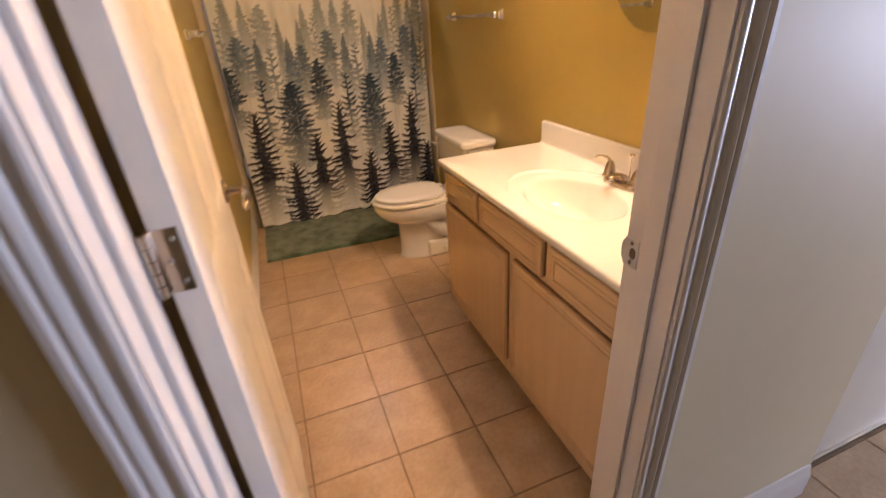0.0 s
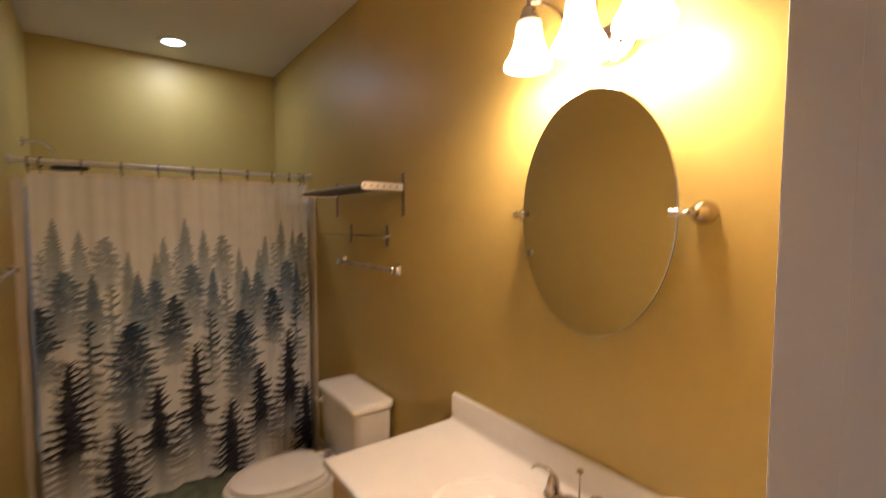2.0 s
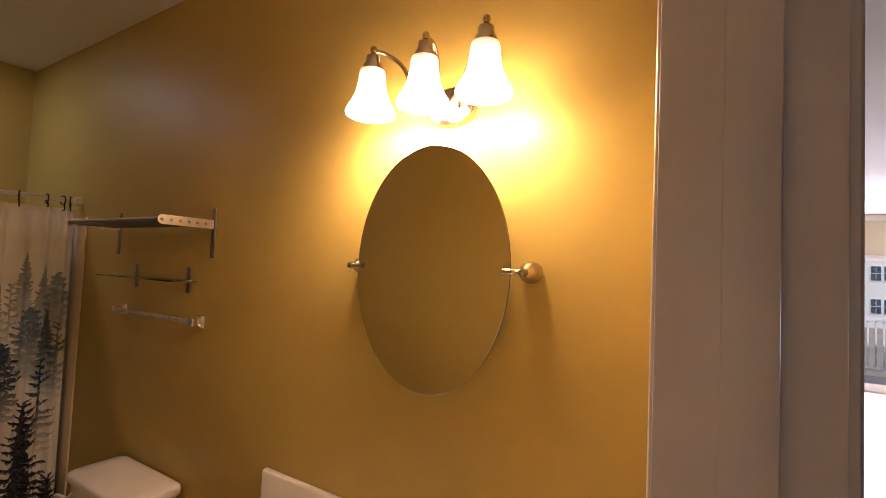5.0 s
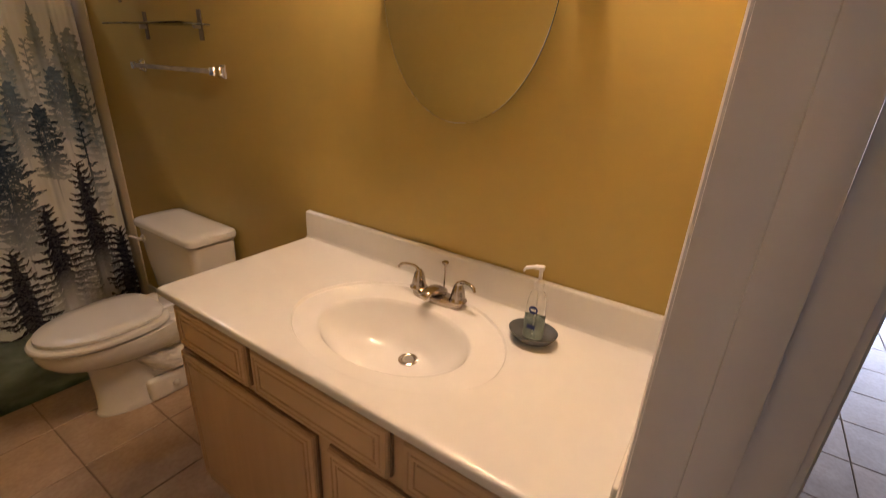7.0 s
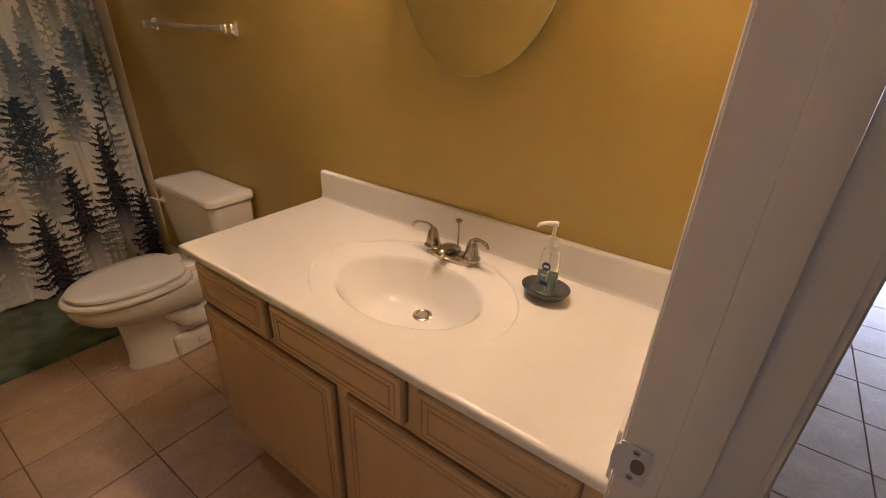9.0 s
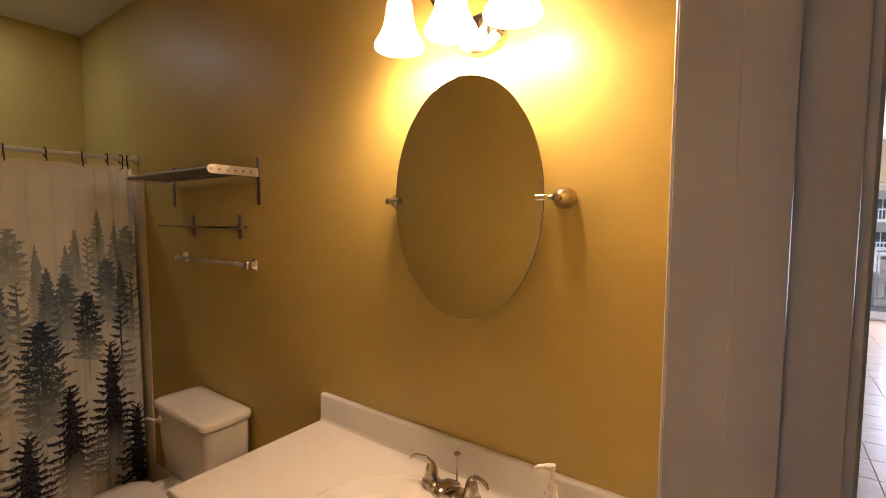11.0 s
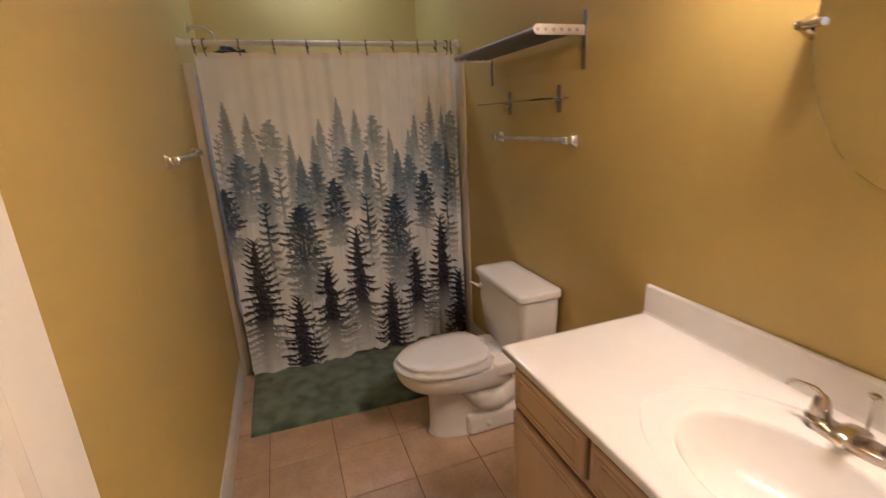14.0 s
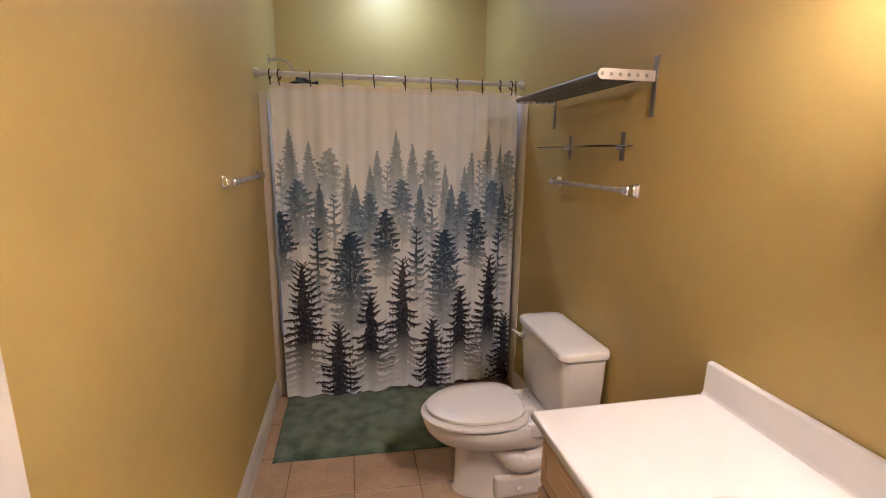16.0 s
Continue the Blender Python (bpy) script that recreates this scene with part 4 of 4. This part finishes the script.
def phase_x(ph):
    """Where a phase of the repeating motif lies across the gathered curtain."""
    q = min(ph, 2.1)
    return 0.158 + 0.612 * q - 0.018 * q * q + 0.32 * max(0.0, ph - 2.1)


# style: tiers per metre, reach at the top, rise of upper boughs, droop of lower ones, upturned tip, bough thickness, fringe, gap chance, bulk round the stem
HABIT = {
    0: (30, 0.14, 0.95, 0.50, 0.34, 0.0085, 0.030, 0.06, 0.27),
    1: (54, 0.08, 0.85, -0.30, 0.10, 0.0075, 0.008, 0.00, 0.60),
    2: (25, 0.22, 0.30, 0.14, 0.14, 0.0145, 0.012, 0.05, 0.50),
    3: (27, 0.18, 0.60, 0.18, 0.55, 0.0085, 0.010, 0.12, 0.12),
}


def print_tree(xc, top, h, w, style, ink, dens):
    """One printed conifer: curved, fringed boughs round a stem, fading into mist at its foot."""
    zrow = CTOP + (0.05 - CTOP) * down[:, 0]
    x0, x1 = np.searchsorted(xs, xc - 1.35 * w), np.searchsorted(xs, xc + 1.35 * w)
    r0, r1 = np.searchsorted(-zrow, -(top + 0.012)), np.searchsorted(-zrow, -(top - h))
    if x1 - x0 < 2:
        return
    dx = X[r0:r1, x0:x1] - xc
    dz = (top - zrow[r0:r1, None]) + 0 * dx
    v = np.clip(dz / h, 0, 1)
    n1, n2, n3 = fine[r0:r1, x0:x1], mid[r0:r1, x0:x1], soft[r0:r1, x0:x1]
    comb = fine[(r0 + r1) // 2, x0:x1][None, :]
    per_m, reach0, rise, droop, tip, thick, fringe, gap, bulk = HABIT[style]
    tiers = max(7, int(per_m * h))
    a = np.zeros_like(dx)
    wob = (n2 - 0.5) * 0.012 + (n1 - 0.5) * 0.005
    end = 0.76 if style == 2 else 0.97
    for i in range(tiers):
        for side in (-1, 1):
            r = rng.random(4)
            if r[0] < gap and i > 2:
                continue
            vi = 0.012 + end * ((i + 0.30 * (side > 0) + 0.35 * (r[1] - 0.5)) / tiers) ** (1.12 if style != 1 else 1.0)
            if style == 2:
                env = 0.12 + 0.86 * math.sin(math.pi * min(0.82, vi / end * 0.82)) ** 0.62
            elif style == 1:
                env = reach0 + 0.90 * min(1.0, vi / 0.55) ** 0.9
            elif style == 3:
                env = reach0 + 0.80 * min(1.0, vi / 0.60) ** 0.6
            else:
                env = reach0 + 0.95 * min(1.0, vi / 0.72) ** 0.8
            reach = w * env * (0.78 + 0.44 * r[2])
            s_ = dx * side / reach
            on = (s_ > -0.05) & (s_ < 1)
            sc = np.clip(s_, 0, 1)
            up = max(0.0, 1 - vi / 0.45)
            line = h * vi + reach * (sc * (droop * (1 - up) - rise * up) - tip * (1 - up) * sc ** 3) + wob
            below = dz - line
            body = thick * (0.45 + 0.75 * min(1.0, vi / 0.35)) * (1 - sc ** 2.2) ** 0.8 + 0.0014
            hang = fringe * (0.35 + 0.65 * min(1.0, vi / 0.4)) * np.clip(comb * 1.5 - 0.35, 0, 1) * (1 - 0.55 * sc) + 0.004 * n1
            a = np.maximum(a, on * (below > -body * (0.45 + 0.3 * n1)) * (below < body) * (0.86 + 0.25 * n1))
            a = np.maximum(a, on * (below > 0) * (below < body + hang) * (0.62 + 0.35 * n1))
    au = np.abs(dx) / w
    core_env = np.clip(v / 0.5, 0, 1) ** 0.9 if style != 2 else np.sin(np.pi * np.clip(v / end * 0.8, 0, 1)) ** 0.8
    core_env = core_env * (1.0 + 0.7 * np.clip(1 - v / 0.45, 0, 1))
    core = (au < bulk * core_env * (0.45 + 1.1 * n2)) & (v < (1.0 if style != 2 else 0.70))
    a = np.maximum(a, core * (0.90 + 0.10 * n1))
    a = np.maximum(a, (np.abs(dx) < 0.0016 + 0.0034 * v * h) * (v > 0.0) * (dz > 0) * 0.9)
    if style > 1:
        a = a * np.where((0.62 * n1 + 0.38 * n2 > 0.68) & (v > 0.14) & (au > 0.05), 0.40, 1.0)
    near = ink[2] < 0.05
    far = ink[2] > 0.25
    mist = np.clip((1.0 - v) / ((0.66 if far else 0.60) if not near else 0.42 if top - h > 0.03 else 0.06), 0, 1) ** 0.9
    a = np.clip(a, 0, 1) * mist * dens
    haze = (0.06 if near else 0.20) * dens * np.exp(-((au / 0.75) ** 2)) * np.clip((v - 0.30) / 0.3, 0, 1) * np.clip((1 - v) / 0.30, 0, 1)
    a = a + (1 - a) * haze
    tone = np.array(ink)[None, None, :] * (0.70 + 0.6 * n2[..., None]) + np.array((0.07, 0.085, 0.12) if near else (0.06, 0.13, 0.21)) * (0.55 * (1 - mist[..., None]) + (0.0 if near else 0.30) * np.clip((v[..., None] - 0.25) / 0.7, 0, 1))
    cell = cloth[r0:r1, x0:x1]
    cell += (tone - cell) * np.clip(a, 0, 1)[..., None]


def zz(row):
    """Height on the cloth of a row of the printed design, 0 at the hem and 1000 at the top."""
    return 0.010 + row * 0.001 * PRINT_H


# motif: phase, top row, height, half width, style
FAR = ((0.00, 846, 250, 34, 1), (0.17, 814, 215, 30, 1), (0.35, 796, 205, 48, 2), (0.52, 752, 270, 30, 1), (0.74, 745, 190, 26, 1), (0.81, 790, 210, 30, 1), (0.91, 764, 210, 26, 3))
MIDDLE = ((0.06, 705, 250, 56, 2), (0.25, 692, 245, 36, 1), (0.38, 662, 235, 42, 3), (0.59, 692, 250, 38, 1), (0.72, 668, 245, 50, 2))
DARK = ((0.88, 615, 280, 54, 2), (0.21, 562, 280, 50, 3), (0.52, 552, 410, 92, 2))
FRONT = ((0.06, 460, 430, 84, 0), (0.385, 262, 262, 70, 0), (0.715, 354, 325, 82, 0))
for layer, ink, dens, wide in ((FAR, (0.205, 0.285, 0.390), 0.80, 0.00165), (MIDDLE, (0.085, 0.150, 0.255), 0.90, 0.00165), (DARK, (0.012, 0.042, 0.095), 0.98, 0.00165), (FRONT, (0.009, 0.012, 0.030), 1.0, 0.00190)):
    for rep in (-1, 0, 1, 2):
        for ph, t_row, h, w, style in layer:
            p = ph + rep
            if -0.14 < p < 2.46:
                squeeze = 1.0 - 0.10 * max(0.0, p)
                print_tree(phase_x(p), zz(t_row), h * 0.001 * PRINT_H, w * wide * squeeze, style, ink, dens)
cloth *= (0.97 + 0.05 * soft)[..., None]
cur = thing("shower_curtain", (0.76, 2.890, 0.03), "white fabric shower curtain printed with misty blue conifers", "shower curtain")
Y = 2.890 + fold(X, Z)
co = np.stack([X - 0.76, Y - 2.890, Z - 0.03], -1).reshape(-1, 3)
idx = np.arange(NX * NZ).reshape(NZ, NX)
quads = np.stack([idx[:-1, :-1], idx[1:, :-1], idx[1:, 1:], idx[:-1, 1:]], -1).reshape(-1, 4)
me = bpy.data.meshes.new("cloth")
me.vertices.add(len(co))
me.vertices.foreach_set("co", co.ravel())
me.loops.add(quads.size)
me.loops.foreach_set("vertex_index", quads.ravel())
me.polygons.add(len(quads))
me.polygons.foreach_set("loop_start", np.arange(0, quads.size, 4))
me.polygons.foreach_set("use_smooth", np.ones(len(quads), bool))
me.update()
col = me.color_attributes.new("print", "FLOAT_COLOR", "POINT")
col.data.foreach_set("color", np.concatenate([np.clip(cloth, 0, 1), np.ones((NZ, NX, 1))], -1).ravel())
me.materials.append(CLOTH)
clothob = new("cloth", me)
clothob.parent = cur
sol = clothob.modifiers.new("thickness", "SOLIDIFY")
sol.thickness, sol.offset = 0.0008, 0
ORIGIN[clothob.name] = Vector((0.76, 2.890, 0.03))
hem = []
for i in range(140):
    x = CU0 + (CU1 - CU0) * i / 139
    y = 2.890 + float(fold(np.array(x), np.array(CTOP)))
    zt = CTOP + 0.006 * abs(math.sin(math.pi * i / 139 * 11))
    hem.append([Vector((x, y - 0.0022, zt - 0.030)), Vector((x, y - 0.0022, zt)), Vector((x, y + 0.0022, zt)), Vector((x, y + 0.0022, zt - 0.030))])
part("hem", loft(hem), mottled("hem_cloth", (0.80, 0.785, 0.765), 0.8, 6, 0.03), cur)
# plastic liner on the tub side
rows = []
for j in range(14):
    z = 1.872 - j * (1.872 - 0.12) / 13
    rows.append([Vector((0.062 + 1.37 * i / 70, 2.992 + 0.010 * math.sin(i * 0.9) + 0.004 * math.sin(i * 0.37 + j * 0.2), z)) for i in range(71)])
one = loft(rows, closed=False, caps=False)
bmesh.ops.solidify(one, geom=one.faces[:], thickness=0.001)
solid("curtain_liner", one, LINER, "plain white vinyl liner behind the shower curtain", "shower liner")

proto = None
for i, fx_ in enumerate((0.004, 0.038, 0.15, 0.272, 0.395, 0.515, 0.622, 0.730, 0.838, 0.915, 0.962, 0.985)):
    x = CU0 + (CU1 - CU0) * fx_
    if proto is None:
        proto = thing("curtain_ring", (x, RODY, RODZ), "dark bronze double roller shower curtain ring", "curtain ring", group="shower curtain rings")
        o = Vector((x, RODY, RODZ))
        pts = [o + Vector((0.002 * math.sin(q * 1.0), 0.021 * math.sin(q), -0.004 + 0.024 * math.cos(q))) for q in [radians(a) for a in range(-150, 171, 14)]]
        part("hoop", tube(pts, 0.0034, 8), BRONZE, proto)
        part("hook", tube(curve_points([o + Vector((0, -0.011, -0.026)), o + Vector((0.001, -0.014, -0.042)), o + Vector((0.002, -0.010, -0.056)), o + Vector((0.001, 0.001, -0.060)), o + Vector((0, 0.006, -0.052))], 5), 0.0031, 8), BRONZE, proto)
        part("bead", lathe([(0.001, -0.006), (0.0062, -0.002), (0.0062, 0.002), (0.001, 0.006)], o + Vector((0, -0.012, -0.030)), n=10), BRONZE, proto)
    else:
        copy_thing(proto, pose(x, RODY, RODZ, 0, 0, (-14, 9, 4, -8, 12, -5, 7, -11, 3, 16, -18)[i - 1]))

# ---- bath mat ----
mrows = []
MX0, MX1, MY0, MY1 = 0.070, 1.055, 2.275, 2.945
NMX, NMY = 120, 74
for j in range(NMY + 1):
    row = []
    for i in range(NMX + 1):
        u, v = i / NMX, j / NMY
        e = min(u * (MX1 - MX0), (1 - u) * (MX1 - MX0), v * (MY1 - MY0), (1 - v) * (MY1 - MY0))
        lift_ = 0.017 * (1 - math.exp(-e / 0.010)) + 0.0035 * noise.noise((u * 16, v * 10, 1.7)) * min(1, e / 0.02) + 0.0018 * noise.noise((u * 75, v * 46, 4.2)) * min(1, e / 0.02)
        x = MX0 + (MX1 - MX0) * u + 0.004 * noise.noise((v * 7, 0.3, 0))
        y = MY0 + (MY1 - MY0) * v + 0.030 * (0.5 - u) * (1 - v) + 0.003 * noise.noise((u * 9, 3.3, 0))
        row.append(Vector((x, y, 0.002 + max(0, lift_))))
    mrows.append(row)
one = loft(mrows, closed=False, caps=False)
bd = [e for e in one.edges if e.is_boundary]
ext = bmesh.ops.extrude_edge_only(one, edges=bd)
for v in [g for g in ext["geom"] if isinstance(g, bmesh.types.BMVert)]:
    v.co.z = 0.0006
solid("bath_mat", one, MAT, "green plush bath mat lying before the tub", "bath mat", smooth=180)

# ---- sliding door, balcony and what lies beyond ----
sd = thing("sliding_door", (XS + 0.08, (SD0 + SD1) / 2, 0), "white vinyl sliding glass balcony door", "door", kind="structure")
part("frame", join(box(XS + 0.02, XS + 0.14, SD0, SD1, SDH - 0.05, SDH, 0.004), join(box(XS + 0.02, XS + 0.14, SD0, SD1, 0, 0.035, 0.004), box(XS + 0.02, XS + 0.14, SD1 - 0.04, SD1, 0, SDH, 0.004))), PVC, sd)
part("side_frame", box(XS + 0.02, XS + 0.14, SD0, SD0 + 0.04, 0, SDH, 0.004), PVC, sd)
for n_, (y0, y1, x) in enumerate(((-2.03, SD1 - 0.04, XS + 0.10), (-3.14, -1.965, XS + 0.05), (SD0 + 0.04, -3.08, XS + 0.10))):
    s = box(x - 0.02, x + 0.02, y0, y0 + 0.06, 0.035, SDH - 0.05, 0.003)
    box(x - 0.02, x + 0.02, y1 - 0.06, y1, 0.035, SDH - 0.05, 0.003, bm=s)
    box(x - 0.02, x + 0.02, y0, y1, 0.035, 0.13, 0.003, bm=s)
    box(x - 0.02, x + 0.02, y0, y1, SDH - 0.12, SDH - 0.05, 0.003, bm=s)
    sash = part("sash", s, PVC, sd)
    pane = part("pane", box(x - 0.003, x + 0.003, y0 + 0.055, y1 - 0.055, 0.125, SDH - 0.115), PANE, sash)
    pane.visible_shadow = False
solid("balcony_slab", box(XS + 0.17, XS + 1.95, -5.8, 0.4, -0.16, -0.03), CONCRETE, "pale concrete balcony floor", kind="structure")
rail = thing("balcony_railing", (XS + 1.8, -2.6, -0.03), "white balcony railing with slim balusters", "railing", kind="structure")
RX = XS + 1.80
part("top_rail", box(RX - 0.035, RX + 0.035, -5.6, 0.2, 1.02, 1.08, 0.006), PVC, rail)
part("bottom_rail", box(RX - 0.025, RX + 0.025, -5.6, 0.2, 0.10, 0.16, 0.004), PVC, rail)
for i in range(4):
    part("post", box(RX - 0.045, RX + 0.045, -5.55 + i * 1.9 - 0.045, -5.55 + i * 1.9 + 0.045, -0.03, 1.08, 0.006), PVC, rail)
bal = None
for i in range(50):
    y = -5.45 + i * 0.113
    if bal is None:
        bal = part("baluster", box(RX - 0.014, RX + 0.014, y - 0.014, y + 0.014, 0.155, 1.025), PVC, rail, smooth=0)
    else:
        nb = new("baluster", bal.data)
        nb.parent = rail
        nb.location = (0, i * 0.113, 0)
solid("ground", box(XS + 0.4, 140, -90, 90, -1.9, -1.75), GROUND, "dry open ground below the balcony", kind="structure", smooth=0)
hb = thing("apartment_building", (56, -12, -1.75), "white apartment building with dark windows across the yard", "building")
HX, HY = 52.0, -9.75
part("wall", box(HX, HX + 9, -34, HY, -1.75, 9.6, 0.02), STUCCO, hb)
part("wing_wall", box(HX + 1.2, HX + 9, HY + 0.01, 14, -1.75, 9.6, 0.02), STUCCO, hb)
part("roof", box(HX - 0.5, HX + 9.5, -34.5, 14.5, 9.6, 10.1, 0.03), CONCRETE, hb)
FLOORS = (-0.53, 2.26, 5.05)
for zf in FLOORS:
    for i in range(9):
        for k in range(2):
            y1 = -11.76 - i * 2.45 - k * 0.84
            y0 = y1 - 0.66
            wdw = part("window", box(HX - 0.05, HX - 0.001, y0 - 0.05, y1 + 0.05, zf - 0.05, zf + 1.27, 0.01), PVC, hb)
            for a in range(2):
                for c in range(2):
                    part("pane", box(HX - 0.065, HX - 0.048, y0 + a * 0.345, y0 + 0.315 + a * 0.345, zf + c * 0.63, zf + 0.59 + c * 0.63), DARKGLASS, wdw, smooth=0)
    for i in range(4):
        y1 = -8.05 + i * 4.2
        bal_ = part("balcony", box(HX + 0.1, HX + 1.199, y1 - 1.5, y1 + 1.5, zf - 0.92, zf - 0.72, 0.02), STUCCO, hb)
        part("balcony_rail", box(HX + 0.12, HX + 0.18, y1 - 1.48, y1 + 1.48, zf + 0.12, zf + 0.22, 0.01), PVC, bal_)
        for q in range(14):
            part("baluster", box(HX + 0.13, HX + 0.17, y1 - 1.46 + q * 0.224, y1 - 1.41 + q * 0.224, zf - 0.72, zf + 0.12), PVC, bal_, smooth=0)
        gd = part("glass_door", box(HX + 1.15, HX + 1.199, y1 - 0.98, y1 + 0.98, zf - 0.70, zf + 1.10, 0.01), PVC, hb)
        for a in range(2):
            part("pane", box(HX + 1.135, HX + 1.152, y1 - 0.92 + a * 0.94, y1 - 0.04 + a * 0.94, zf - 0.64, zf + 1.04), DARKGLASS, gd, smooth=0)

# ---- floor: grout bed with single tiles ----
floor = solid("floor", box(-1.3 - T, XS + 0.16, -5.6 - T, YT + T, -0.10, -0.0030), GROUT, "beige ceramic tile floor with brown grout", kind="structure", smooth=0)
PITCH, GX, GY, JOINT = 0.305, 0.468, 0.496, 0.0023
shapes = {}


def tile_mesh(w, d):
    key = (round(w, 3), round(d, 3))
    if key not in shapes:
        t = bmesh.new()
        rings_ = []
        for inset, z in ((0.0, -0.0035), (0.0, -0.0014), (0.0016, 0.0)):
            rings_.append([Vector((sx * (w / 2 - inset), sy * (d / 2 - inset), z)) for sx, sy in ((-1, -1), (1, -1), (1, 1), (-1, 1))])
        t = loft(rings_, caps=False)
        t.faces.new([v for v in t.verts][-4:])
        shapes[key] = finish(t, "tile", TILE, 0)
    return shapes[key]


fo = ORIGIN[floor.name]
cells = []
for i in range(-7, 34):
    for j in range(-21, 12):
        x0, x1 = GX + i * PITCH + JOINT, GX + (i + 1) * PITCH - JOINT
        y0, y1 = GY + j * PITCH + JOINT, GY + (j + 1) * PITCH - JOINT
        if y1 > YB - 0.005:
            x0, x1, y1 = max(x0, -0.01), min(x1, W + 0.01), min(y1, 2.99)
        if y1 <= YB - 0.005 and x0 < 3.0 and y1 < -1.3:
            continue
        x0, x1, y0 = max(x0, -1.3), min(x1, XS + 0.02), max(y0, -5.6)
        if x1 - x0 < 0.02 or y1 - y0 < 0.02:
            continue
        cells.append(((x0 + x1) / 2, (y0 + y1) / 2, x1 - x0, y1 - y0))
cells.sort(key=lambda c: max(0, c[0] - 1.6) + abs(c[1] + 0.1) * 0.35)
rest = bmesh.new()
for n_, (x, y, w, d) in enumerate(cells):
    tilt = ((n_ * 37) % 11 - 5) * 0.00006
    if n_ < 300:
        tob = new("tile", tile_mesh(w, d))
        tob.parent = floor
        tob.location = Vector((x, y, tilt)) - fo
    else:
        vs = [rest.verts.new((x + sx * w / 2, y + sy * d / 2, z)) for z in (-0.0035, 0.0) for sx, sy in ((-1, -1), (1, -1), (1, 1), (-1, 1))]
        rest.faces.new(vs[4:])
        for q in range(4):
            rest.faces.new((vs[q], vs[(q + 1) % 4], vs[4 + (q + 1) % 4], vs[4 + q]))
far_tiles = part("far_tiles", rest, TILE, floor, "beige tiles farther off in the living room", smooth=0)
tagged(far_tiles, kind="stuff")
